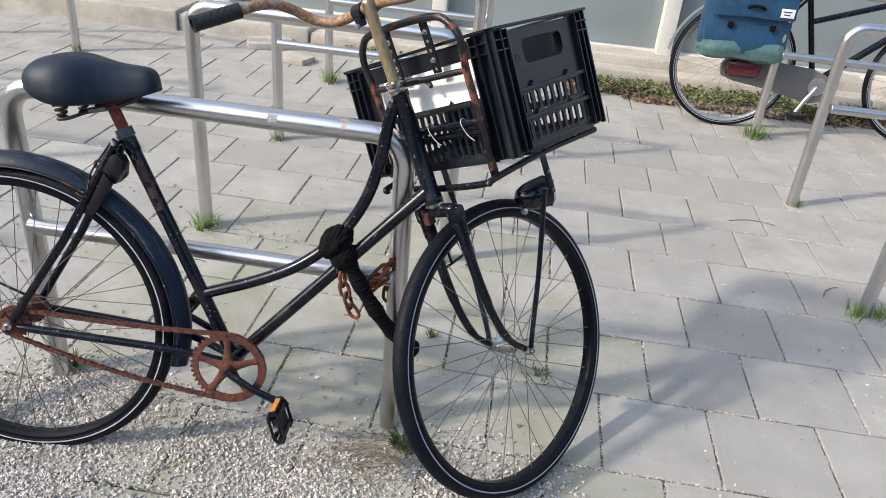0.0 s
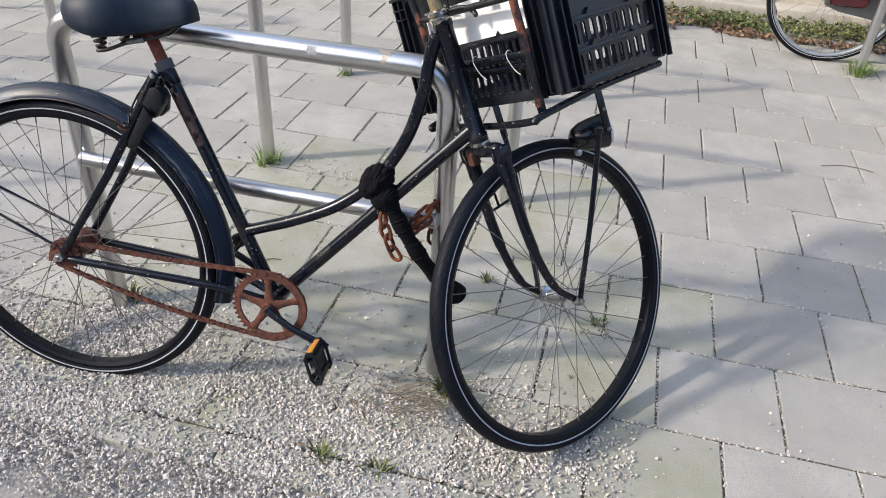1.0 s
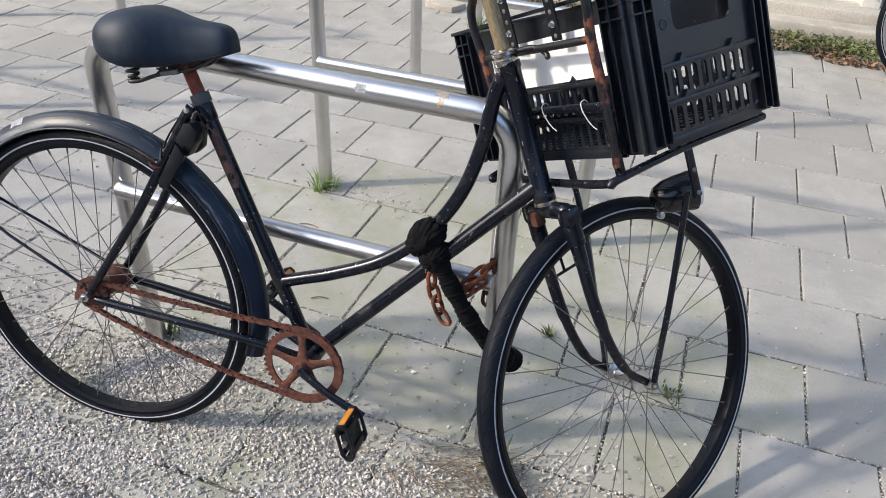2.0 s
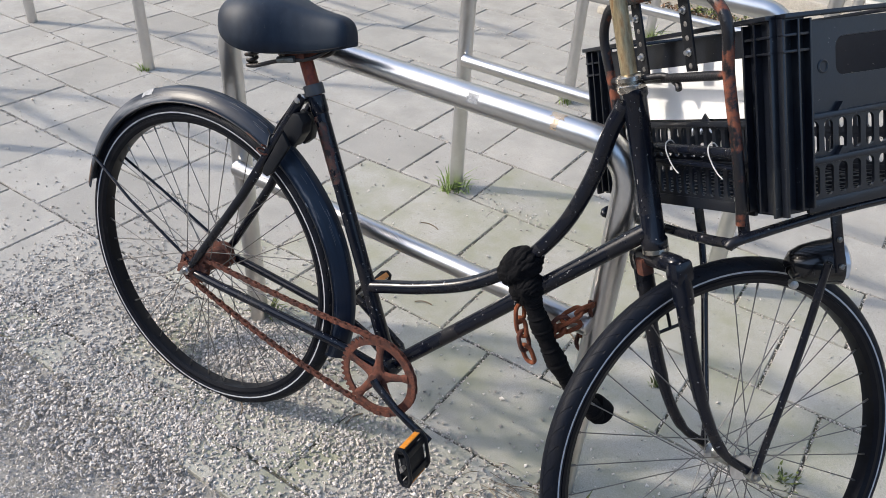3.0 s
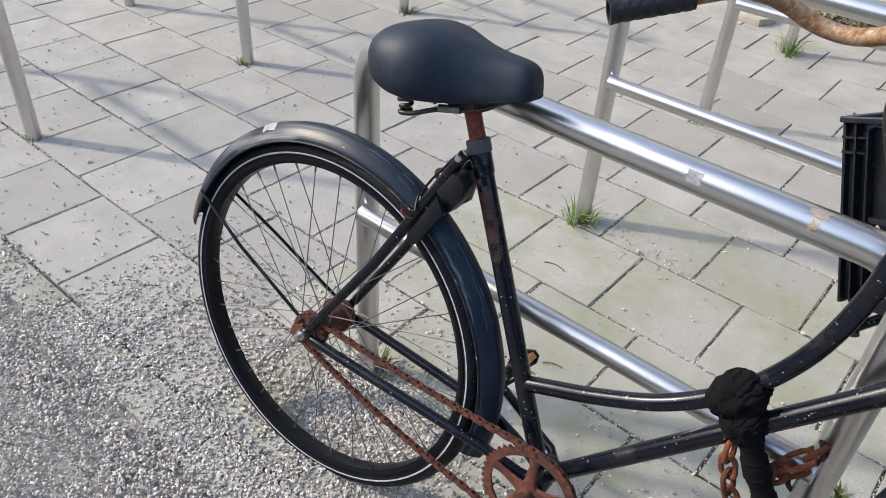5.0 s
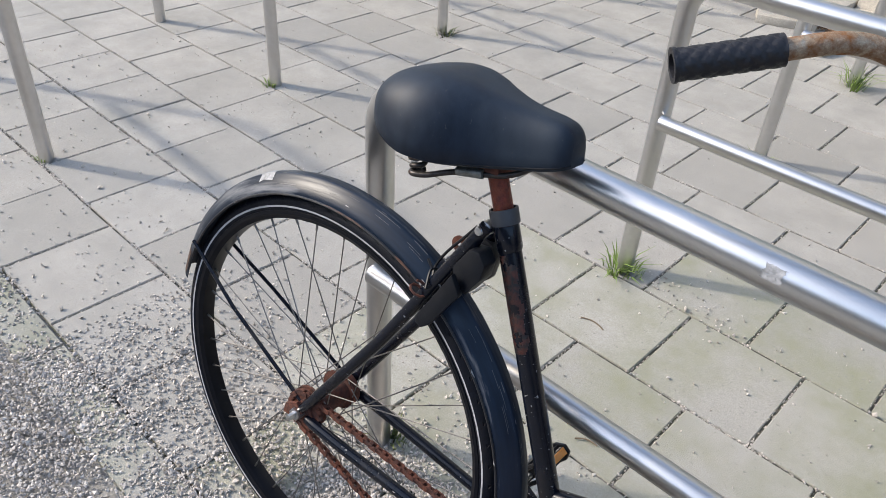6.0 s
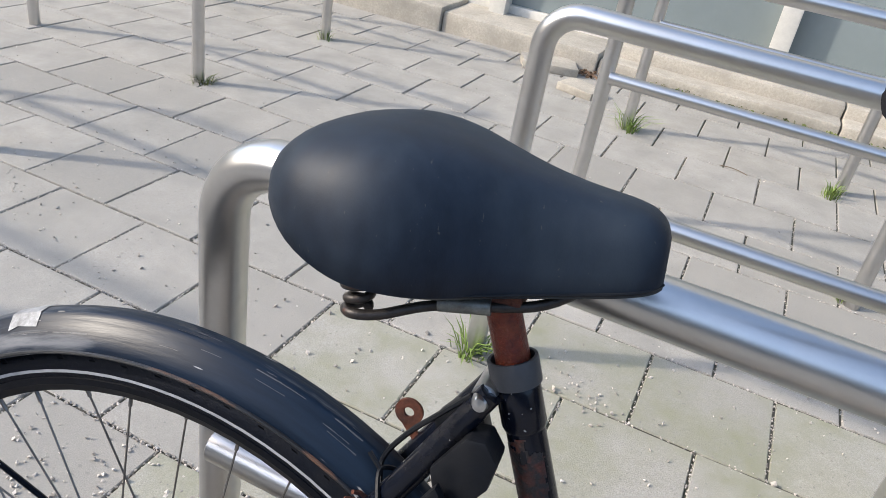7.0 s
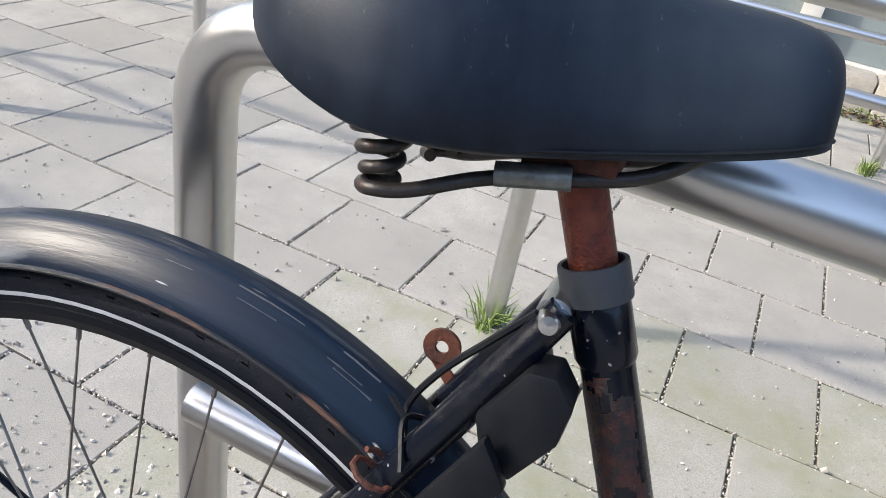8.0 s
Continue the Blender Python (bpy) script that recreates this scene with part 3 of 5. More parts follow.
part("upper_tube", tube(UPPER, 0.0133, 18), PAINT, bike, "curved black upper frame tube")
up = (HEAD_TOP - HEAD_LOW).normalized()
part("head_tube", tube([HEAD_LOW - up * 0.002, HEAD_LOW, HEAD_LOW + up * 0.012, HEAD_LOW + up * 0.016, HEAD_TOP - up * 0.014, HEAD_TOP - up * 0.01, HEAD_TOP], [0.0195, 0.0205, 0.0205, 0.0178, 0.0178, 0.02, 0.02], 24), PAINT, bike)
part("lower_headset", tube([HEAD_LOW - up * 0.013, HEAD_LOW - up * 0.009, HEAD_LOW - up * 0.002], [0.0165, 0.021, 0.0205], 20), HEADSET, bike, "tarnished headset ring")
part("bottom_bracket", lathe([(0, -0.036), (0.021, -0.036), (0.0225, -0.032), (0.0225, 0.032), (0.021, 0.036), (0, 0.036)], 24), PAINT, bike, "", Matrix.Translation(BB))
for s in (-1, 1):
    part("chain_stay", tube(smooth_line([(-0.002, s * 0.056, 0.313), (0.09, s * 0.055, 0.307), (0.3, s * 0.046, 0.292), (0.38, s * 0.036, 0.28), (0.455, s * 0.02, 0.257)]), [0.0068] + [0.0092] * 23 + [0.011], 14), PAINT, bike)
    part("seat_stay", tube([(-0.014, s * 0.058, 0.326), (0.006, s * 0.057, 0.354), (0.112, s * 0.044, 0.525), (0.195, s * 0.03, 0.682), (0.232, s * 0.022, 0.757)], [0.007, 0.0088, 0.0092, 0.0105, 0.009], 14), PAINT, bike)
    part("dropout", prism([(-0.036, 0.308), (-0.032, 0.326), (-0.012, 0.346), (0.0, 0.34), (0.01, 0.318), (0.016, 0.302), (-0.014, 0.296)], s * 0.052 - 0.0025, s * 0.052 + 0.0025, 0.001), RUST if s < 0 else PAINT, bike, "rusty dropout plate")
    part("axle_nut", lathe([(0, s * 0.082), (0.0055, s * 0.081), (0.0062, s * 0.07), (0.011, s * 0.069), (0.0115, s * 0.06), (0.0115, s * 0.054)], 6), CHROME, bike, "dull chrome axle nut", Matrix.Translation((-0.018, 0, 0.318)))
part("seat_lug", tube([ST_TOP - (ST_TOP - BB).normalized() * 0.031, ST_TOP - (ST_TOP - BB).normalized() * 0.027, ST_TOP, ST_TOP + (ST_TOP - BB).normalized() * 0.003], [0.0152, 0.0167, 0.0167, 0.016], 20), PAINT, bike)



def tube_skin(p0, p1, r, a0, a1, seed, eat=0.35):
    """A ragged skin on a tube between two places along it and two angles round it (0 is forward, 90 to the left)."""
    bm = bmesh.new()
    d = (p1 - p0)
    side = Vector((0, 1, 0))
    fore = side.cross(d).normalized()
    n, m = 110, 30
    rows = []
    for i in range(n + 1):
        row = []
        for j in range(m + 1):
            a = radians(a0 + (a1 - a0) * j / m)
            row.append(bm.verts.new(p0 + d * (i / n) + (fore * math.cos(a) + side * math.sin(a)) * r))
        rows.append(row)
    for i in range(n):
        for j in range(m):
            rim_ = min(i / n, 1 - i / n, j / m * 0.6, (1 - j / m) * 0.6) * 2
            if (noise.noise(Vector((i * 0.06, j * 0.16, seed))) + 0.4 * noise.noise(Vector((i * 0.25, j * 0.5, seed)))) * 0.5 + 0.5 > eat - rim_ + 0.12:
                bm.faces.new((rows[i][j], rows[i][j + 1], rows[i + 1][j + 1], rows[i + 1][j]))
    loose = [v for v in bm.verts if not v.link_faces]
    bmesh.ops.delete(bm, geom=loose, context="VERTS")
    return bm


st_dir = (ST_TOP - BB).normalized()
part("rust_streak", tube_skin(ST_TOP - st_dir * 0.034, ST_TOP - st_dir * 0.165, 0.01495, -150, 60, 2.0, 0.47), DARK_RUST, bike, "red-brown rust where the paint is gone")
# saddle and its post
axis = (ST_TOP - BB).normalized()
POST_TOP = ST_TOP + axis * 0.094
part("seat_post", tube([ST_TOP - axis * 0.02, POST_TOP], 0.0128, 20), POST_RUST, bike, "rust-red steel seat post")
part("clamp_band", lathe([(0.0165, 0.0), (0.0184, 0.0), (0.0187, 0.002), (0.0187, 0.018), (0.0184, 0.02), (0.0162, 0.02), (0.0162, 0.0)], 28, "Z"), GREY_PLASTIC, bike, "dark grey rubber band",
     Matrix.Translation(ST_TOP + axis * 0.004) @ Vector((0, 0, 1)).rotation_difference(axis).to_matrix().to_4x4())
part("seat_bolt", lathe([(0, -0.034), (0.005, -0.033), (0.0068, -0.029), (0.0075, -0.024), (0.0075, -0.02), (0.0095, -0.0195), (0.0095, 0.02), (0, 0.021)], 16), CHROME, bike, "domed chrome clamp bolt", Matrix.Translation((0.2275, 0, 0.751)))


def saddle_edge(x):
    """Height of the saddle's lower edge: raised at the tail, hanging lowest under the waist."""
    hang = 0.017 * math.sin(math.pi * min(1.0, max(0.0, x / 0.27)) ** 1.15) ** 0.8
    return 0.03 * max(0.0, 1 - x / 0.09) ** 2 - hang


def saddle_mesh(grow=0.0):
    """Cross-sections from tail to nose, each a dome with steep flanks."""
    bm = bmesh.new()
    st = [(x * 0.925, w * (0.93 if x < 0.15 else 0.89), h * 1.06) for x, w, h in ((0.0, 0.03, 0.03), (0.012, 0.062, 0.052), (0.04, 0.088, 0.068), (0.08, 0.1, 0.075), (0.11, 0.099, 0.075), (0.14, 0.087, 0.07), (0.17, 0.068, 0.062),
          (0.2, 0.051, 0.054), (0.23, 0.041, 0.048), (0.26, 0.036, 0.0435), (0.276, 0.032, 0.039), (0.285, 0.026, 0.032), (0.289, 0.018, 0.023))]
    st = [tuple(p) for p in smooth_line(st, 4)]
    rows = []
    for i, (x, w, h) in enumerate(st):
        row = []
        for k in range(25):
            a = math.pi * k / 24
            c, s = math.cos(a), math.sin(a)
            y = (w + grow) * math.copysign(abs(c) ** 0.62, c)
            lift = saddle_edge(x)
            z = lift + (h + grow - lift) * s ** 0.72
            row.append(bm.verts.new((x, y, z)))
        under = [bm.verts.new((x, w * f, saddle_edge(x) - 0.004)) for f in (-0.9, -0.3, 0.3, 0.9)]
        rows.append(row + under)
    n = len(rows[0])
    for a, b in zip(rows, rows[1:]):
        for k in range(n):
            bm.faces.new((a[k], a[(k + 1) % n], b[(k + 1) % n], b[k]))
    bm.faces.new(rows[0][::-1])
    bm.faces.new(rows[-1])
    return bm


SADDLE = pose(0.052, 0.0, 0.836, 0, -7.3, 0)
saddle = part("saddle", saddle_mesh(), VINYL, bike, "black vinyl saddle with faint wear", SADDLE, 75)
welt = [(x * 0.925, w * 0.88) for x, w in ((0.012, 0.062), (0.04, 0.088), (0.08, 0.1), (0.11, 0.099), (0.14, 0.087), (0.17, 0.068), (0.2, 0.051), (0.23, 0.041), (0.26, 0.036), (0.28, 0.03), (0.289, 0.018))]
welt = [(x, w, saddle_edge(x)) for x, w in welt]
part("saddle_welt", tube(smooth_line([(x, -y, z) for x, y, z in welt[::-1]] + [(0.0, -0.026, 0.03), (0.0, 0.026, 0.03)] + welt), 0.0012, 8), BLACK_PLASTIC, saddle, "thin lip along the lower edge")
for s in (-1, 1):
    coil = []
    for k in range(61):
        a = k / 60 * math.tau * 3
        rr = 0.0072 + 0.0075 * (k / 60) ** 1.5
        coil.append((0.0745 + rr * math.cos(a), s * 0.045 + rr * math.sin(a), -0.0465 + 0.03 * k / 60))
    part("saddle_spring", tube(coil, 0.0034, 10), SPRING, saddle, "rusty coil spring")
    part("saddle_rail", tube(smooth_line([(0.0725, s * 0.034, -0.0485), (0.066, s * 0.046, -0.049), (0.074, s * 0.054, -0.049), (0.092, s * 0.05, -0.0475), (0.128, s * 0.036, -0.038), (0.19, s * 0.024, -0.03), (0.225, s * 0.012, -0.012)]), 0.0038, 10), SPRING, saddle)
part("saddle_clamp", tube([(0.128, -0.036, -0.036), (0.163, -0.032, -0.033)], 0.0062, 12), DULL_ZINC, saddle, "grey saddle clamp")
part("saddle_bracket", block((0.045, 0.06, 0.014), (0.16, 0, -0.027), 0.003), RUST, saddle)


# drivetrain
RING = Vector((0.4765, -0.05, 0.259))


def gear(teeth, r, y0, y1, inner):
    """A toothed ring."""
    bm = bmesh.new()
    n = teeth * 4
    loops = []
    for y in (y0, y1):
        out_, in_ = [], []
        for k in range(n):
            a = k * math.tau / n
            rr = r + (0.0035 if k % 4 in (1, 2) else -0.0025)
            out_.append(bm.verts.new((rr * math.cos(a), y, rr * math.sin(a))))
            in_.append(bm.verts.new((inner * math.cos(a), y, inner * math.sin(a))))
        loops.append((out_, in_))
    (o0, i0), (o1, i1) = loops
    for k in range(n):
        j = (k + 1) % n
        bm.faces.new((o0[k], o0[j], o1[j], o1[k]))
        bm.faces.new((i0[k], i1[k], i1[j], i0[j]))
        bm.faces.new((o0[k], i0[k], i0[j], o0[j]))
        bm.faces.new((o1[k], o1[j], i1[j], i1[k]))
    return bm


ring = part("chainring", gear(44, 0.0835, -0.0022, 0.0022, 0.069), RUST, bike, "rusty five-spoke chainring", Matrix.Translation(RING))
for k in range(5):
    a = radians(20 + 72 * k)
    d = Vector((math.cos(a), 0, math.sin(a)))
    part("chainring_arm", tube([d * 0.014, d * 0.03, d * 0.055, d * 0.0715], [0.0135, 0.0095, 0.0075, 0.011], 12, flat=0.4, side=(0, 1, 0)), RUST, ring)
part("chainring_boss", lathe([(0, -0.016), (0.011, -0.016), (0.013, -0.013), (0.013, -0.006), (0.021, -0.004), (0.021, 0.004), (0.0, 0.004)], 24), RUST, ring)
CRANK_END = Vector((0.623, -0.083, 0.194))
crank = part("crank_arm", tube([RING + Vector((0, -0.014, 0)), (0.487, -0.067, 0.25), (0.54, -0.074, 0.222), CRANK_END - Vector((0.01, 0, -0.004)), CRANK_END], [0.011, 0.0095, 0.0085, 0.0095, 0.009], 14, flat=0.75, side=(0, 1, 0)), PAINT, bike, "dark steel crank arm")
FAR_END = Vector((2 * BB.x - CRANK_END.x, 0.083, 2 * BB.z - CRANK_END.z))
part("crank_arm", tube([(BB.x, 0.045, BB.z), (BB.x - 0.015, 0.062, BB.z + 0.007), FAR_END], [0.011, 0.0095, 0.009], 14, flat=0.75, side=(0, 1, 0)), PAINT, bike)


def pedal(at, s, tilt):
    """A block pedal: frame with two bars, a spindle and an amber reflector at each edge."""
    rim_ = [(-0.044, -0.006), (-0.044, 0.006), (-0.03, 0.0145), (0.03, 0.0145), (0.044, 0.006), (0.044, -0.006), (0.03, -0.0145), (-0.03, -0.0145)]
    p = part("pedal", block((0.046, 0.07, 0.019), (0, 0, 0), 0.006), BLACK_PLASTIC, bike, "black plastic block pedal with amber reflectors", Matrix.Translation(at) @ pose(0, 0, 0, 0, tilt, 0) @ Matrix.Scale(0.86, 4))
    for y in (-0.038, 0.038):
        part("cage_plate", tube([(x, y, z) for x, z in rim_], 0.0042, 8, closed=True, side=(0, 1, 0)), BLACK_PLASTIC, p)
    for x in (-1, 1):
        part("cage_bar", block((0.01, 0.08, 0.014), (x * 0.038, 0, 0), 0.003), BLACK_PLASTIC, p)
        for z in (-1, 1):
            part("tread_bar", block((0.014, 0.08, 0.006), (x * 0.026, 0, z * 0.0105), 0.002), BLACK_PLASTIC, p)
    for x in (-1, 1):
        part("reflector", block((0.003, 0.062, 0.0135), (x * 0.0447, 0, 0), 0.001), AMBER, p, "amber pedal reflector")
    part("spindle", tube([(0, -s * 0.055, 0), (0, s * 0.046, 0)], [0.0055, 0.0055], 10), CHROME, p)
    return p


pedal(CRANK_END + Vector((-0.004, -0.056, -0.002)), -1, 73)
pedal(FAR_END + Vector((0.0, 0.056, 0)), 1, -55)


def chain_path():
    """Centre line of the chain round both sprockets, as places and headings."""
    a, ra = Vector((RING.x, RING.z)), 0.0835
    b, rb = Vector((HUB_X, HUB_Z)), 0.034
    d = b - a
    base = math.atan2(d.y, d.x)
    off = math.acos((ra - rb) / d.length)
    t1, t2 = base + off, base - off
    pts = []
    up_a, low_a = (t2, t1) if math.sin(t2) > math.sin(t1) else (t1, t2)
    tops = (a + ra * Vector((math.cos(up_a), math.sin(up_a))), b + rb * Vector((math.cos(up_a), math.sin(up_a))))
    lows = (b + rb * Vector((math.cos(low_a), math.sin(low_a))), a + ra * Vector((math.cos(low_a), math.sin(low_a))))
    for k in range(24):
        f = k / 24
        pts.append(tops[0].lerp(tops[1], f) - Vector((0, 0.006 * math.sin(math.pi * f))))
    s0, s1 = up_a, low_a
    while s1 < s0:
        s1 += math.tau
    for k in range(8):
        t = s0 + (s1 - s0) * k / 8
        pts.append(b + rb * Vector((math.cos(t), math.sin(t))))
    for k in range(24):
        f = k / 24
        pts.append(lows[0].lerp(lows[1], f) - Vector((0, 0.014 * math.sin(math.pi * f))))
    s0, s1 = low_a, up_a
    while s1 < s0:
        s1 += math.tau
    for k in range(20):
        t = s0 + (s1 - s0) * k / 20
        pts.append(a + ra * Vector((math.cos(t), math.sin(t))))
    return pts


def resample(pts, step):
    pts = pts + [pts[0]]
    out, carry = [], 0.0
    for p, q in zip(pts, pts[1:]):
        length = (q - p).length
        s = carry
        while s < length:
            out.append((p.lerp(q, s / length), (q - p).normalized()))
            s += step
        carry = s - length
    return out


chain_bm = bmesh.new()
for k, (p, d) in enumerate(resample(chain_path(), 0.0127)):
    turn = Matrix(((d.x, 0, -d.y, 0), (0, 1, 0, 0), (d.y, 0, d.x, 0), (0, 0, 0, 1)))
    w = 0.0042 if k % 2 else 0.0026
    for s in (-1, 1):
        box(chain_bm, (0.0155, 0.0014, 0.0085), (p.x, RING.y + s * w, p.y), 0.0, turn)
    box(chain_bm, (0.0075, 0.0075, 0.0075), (p.x + d.x * 0.005, RING.y, p.y + d.y * 0.005), 0.0012, turn)
part("chain", chain_bm, RUST, bike, "rust-brown roller chain", angle=30)
part("rear_sprocket", gear(18, 0.034, -0.0018, 0.0018, 0.012), RUST, bike, "rusty rear sprocket", Matrix.Translation((HUB_X, RING.y, HUB_Z)))
part("hub_shell", lathe([(0.0, -0.047), (0.02, -0.047), (0.026, -0.04), (0.026, -0.03), (0.022, -0.02), (0.022, 0.03), (0.03, 0.032), (0.03, 0.045), (0.0, 0.047)], 28), RUST, bike, "rusty brown hub shell", Matrix.Translation(AXLE))
part("chain_tensioner", prism([(-0.048, 0.304), (-0.044, 0.324), (-0.02, 0.339), (-0.006, 0.324), (-0.018, 0.307)], -0.064, -0.058, 0.001), RUST, bike, "rusty chain tensioner")

# ring lock on the seat stays
lock = part("ring_lock", prism([(0.2, 0.668), (0.215, 0.652), (0.232, 0.668), (0.236, 0.698), (0.228, 0.716), (0.205, 0.722), (0.19, 0.7)], 0.012, 0.03, 0.004), BLACK_PLASTIC, bike, "black plastic ring lock clamped to the seat stays")
part("lock_body", prism([(0.206, 0.694), (0.226, 0.728), (0.24, 0.73), (0.252, 0.716), (0.25, 0.694), (0.232, 0.664), (0.214, 0.672)], -0.042, -0.014, 0.003), BLACK_PLASTIC, lock)
part("lock_arm", prism([(0.216, 0.692), (0.174, 0.61), (0.173, 0.598), (0.184, 0.594), (0.196, 0.604), (0.233, 0.668)], -0.056, -0.046, 0.003), BLACK_PLASTIC, lock)
part("bracket_plate", lathe([(0.0045, -0.0015), (0.012, -0.0015), (0.012, 0.0015), (0.0045, 0.0015), (0.0045, -0.0015)], 20), RUST, lock, "rusty lock bracket with a round hole", Matrix.Translation((0.166, 0.03, 0.686)))
part("bracket_arm", prism([(0.161, 0.676), (0.171, 0.675), (0.19, 0.66), (0.184, 0.652)], 0.0285, 0.0315), RUST, lock)
part("rust_clamp", tube([(0.158 + 0.0014 * k / 3 + 0.0112 * math.cos(k * 0.7), -0.041 + 0.0112 * math.sin(k * 0.7), 0.63 + 0.0009 * k - 0.005 * math.cos(k * 0.7)) for k in range(14)], 0.0019, 6), RUST, lock, "rusty wire clamp")
tie = [(0.178, -0.05, 0.65), (0.168, -0.028, 0.668), (0.184, -0.016, 0.66)]
part("cable_tie", tube(smooth_line([*tie, tie[0]]), 0.0019, 6), BLACK_PLASTIC, lock)
part("tie_tail", tube([tie[1], Vector(tie[1]) + Vector((-0.012, 0.004, 0.008))], 0.0019, 6), BLACK_PLASTIC, lock)
part("brake_cable", tube(smooth_line([(0.22, -0.024, 0.752), (0.2, -0.018, 0.725), (0.178, -0.014, 0.695), (0.165, -0.016, 0.668), (0.172, -0.03, 0.65)]), 0.0022, 6), BLACK_PLASTIC, lock)

# ---- fork, rack and handlebar, all turned with the wheel ----
fork_crown = part("fork_crown", tube(smooth_line([(0.004, -0.0505, -0.085), (0.004, -0.0505, -0.05), (0.004, -0.0495, -0.034), (0.004, -0.045, -0.026), (0.003, -0.036, -0.023), (0.002, 0.0, -0.022), (0.003, 0.036, -0.023), (0.004, 0.045, -0.026), (0.004, 0.0495, -0.034), (0.004, 0.0505, -0.05), (0.004, 0.0505, -0.085)]), 0.0158, 16), PAINT, bike, "black fork crown with rust", FRONT)
for s in (-1, 1):
    part("fork_blade", tube(smooth_line([(0.004, s * 0.05, -0.05), (0.003, s * 0.051, -0.1), (0.004, s * 0.052, -0.2), (0.014, s * 0.053, -0.29), (0.036, s * 0.054, -0.36), (RAKE, s * 0.055, DROP + 0.002)]),
                            [0.0128] * 8 + [0.0115] * 8 + [0.0095] * 8 + [0.0075] * 7, 16), PAINT, bike, "", FRONT)
    part("front_axle_nut", lathe([(0, s * 0.078), (0.0048, s * 0.077), (0.005, s * 0.07), (0.0105, s * 0.069), (0.011, s * 0.058), (0.011, s * 0.052)], 6), DULL_ZINC, bike, "", FRONT @ Matrix.Translation(front_axle))
for s in (-1, 1):
    part("crown_shoulder", block((0.033, 0.032, 0.036), (0.004, s * 0.0495, -0.0325), 0.009), PAINT, bike, "squared shoulder of the fork crown", FRONT)
loop = [(0.012, -0.135), (0.07, -0.128), (0.084, -0.13), (0.089, -0.138), (0.089, -0.158), (0.084, -0.166), (0.074, -0.17), (0.014, -0.172)]
part("dynamo_bracket", tube(smooth_line([(x, 0.058, z) for x, z in loop]), 0.0034, 8, flat=0.6, side=(0, 1, 0)), PAINT, bike, "empty black bracket on a fork blade", FRONT)
part("dynamo_bracket_web", tube([(0.04, 0.058, -0.13), (0.042, 0.058, -0.17)], 0.003, 8), PAINT, bike, "", FRONT)
part("crown_nut", block((0.022, 0.02, 0.03), (-0.008, 0.026, -0.036), 0.005), RUST, bike, "rusty bolt at the crown", FRONT)
stem_top = 0.424
part("upper_headset", lathe([(0.0, 0.242), (0.0195, 0.242), (0.021, 0.246), (0.021, 0.252), (0.018, 0.255), (0.021, 0.258), (0.021, 0.264), (0.016, 0.268), (0.012, 0.268), (0.0, 0.268)], 28, "Z"), HEADSET, bike, "tarnished headset nuts", FRONT)
part("stem", tube([(0, 0, 0.26), (0, 0, 0.36), (0, 0, stem_top), (0, 0, stem_top + 0.008), (0, 0, stem_top + 0.011)], [0.0122, 0.0122, 0.0132, 0.0132, 0.0115], 20), BRASSY, bike, "tarnished yellowish quill stem", FRONT)
part("stem_head", tube([(-0.004, 0, stem_top - 0.012), (0.006, 0, stem_top - 0.006), (0.022, 0, stem_top), (0.03, 0, stem_top)], [0.011, 0.0135, 0.0145, 0.012], 18), BRASSY, bike, "", FRONT)
part("stem_bolt", lathe([(0.0, stem_top + 0.018), (0.0062, stem_top + 0.018), (0.0066, stem_top + 0.012), (0.0095, stem_top + 0.011), (0.0095, stem_top + 0.004)], 6, "Z"), RUST, bike, "", FRONT)
def grip_mesh(a, b):
    """A grip from a to b with crossing ridges and an open end."""
    bm = bmesh.new()
    d = b - a
    u_ = d.cross(Vector((0, 0, 1))).normalized()
    v_ = d.normalized().cross(u_)
    rows = []
    for k in range(61):
        f = k / 60
        row = []
        for j in range(40):
            t = j / 40 * math.tau
            ridge = max(abs(math.sin(t * 3 + f * 22)), abs(math.sin(t * 3 - f * 22)))
            r = 0.0162 - 0.0013 * max(0.0, ridge - 0.9) * 10 + (0.0014 if f > 0.95 else 0.0)
            row.append(bm.verts.new(a + d * f + r * (math.cos(t) * u_ + math.sin(t) * v_)))
        rows.append(row)
    for r, f in ((0.0115, 1.0), (0.011, 0.8)):
        rows.append([bm.verts.new(a + d * f + r * (math.cos(j / 40 * math.tau) * u_ + math.sin(j / 40 * math.tau) * v_)) for j in range(40)])
    for p, q in zip(rows, rows[1:]):
        for j in range(40):
            bm.faces.new((p[j], p[(j + 1) % 40], q[(j + 1) % 40], q[j]))
    return bm


BAR = [(0.016, 0.0, 0.424), (0.018, 0.05, 0.42), (0.018, 0.1, 0.415), (0.01, 0.145, 0.418), (-0.012, 0.175, 0.437), (-0.042, 0.188, 0.467), (-0.075, 0.193, 0.487), (-0.11, 0.198, 0.495), (-0.155, 0.206, 0.496), (-0.25, 0.232, 0.497)]
for s in (1, -1):
    part("handlebar", tube(smooth_line([(x, s * y, z) for x, y, z in BAR])[:-3], 0.011, 16), BAR_RUST, bike, "rust-speckled swept-back handlebar", FRONT)
    g0, g1 = Vector((BAR[-2][0], s * BAR[-2][1], BAR[-2][2])), Vector((BAR[-1][0], s * BAR[-1][1], BAR[-1][2]))
    gl = (g1 - g0)
    part("grip", grip_mesh(g0, g1 + gl * 0.04), GRIP, bike, "black rubber grip with a diamond pattern and an open worn end", FRONT, 50)
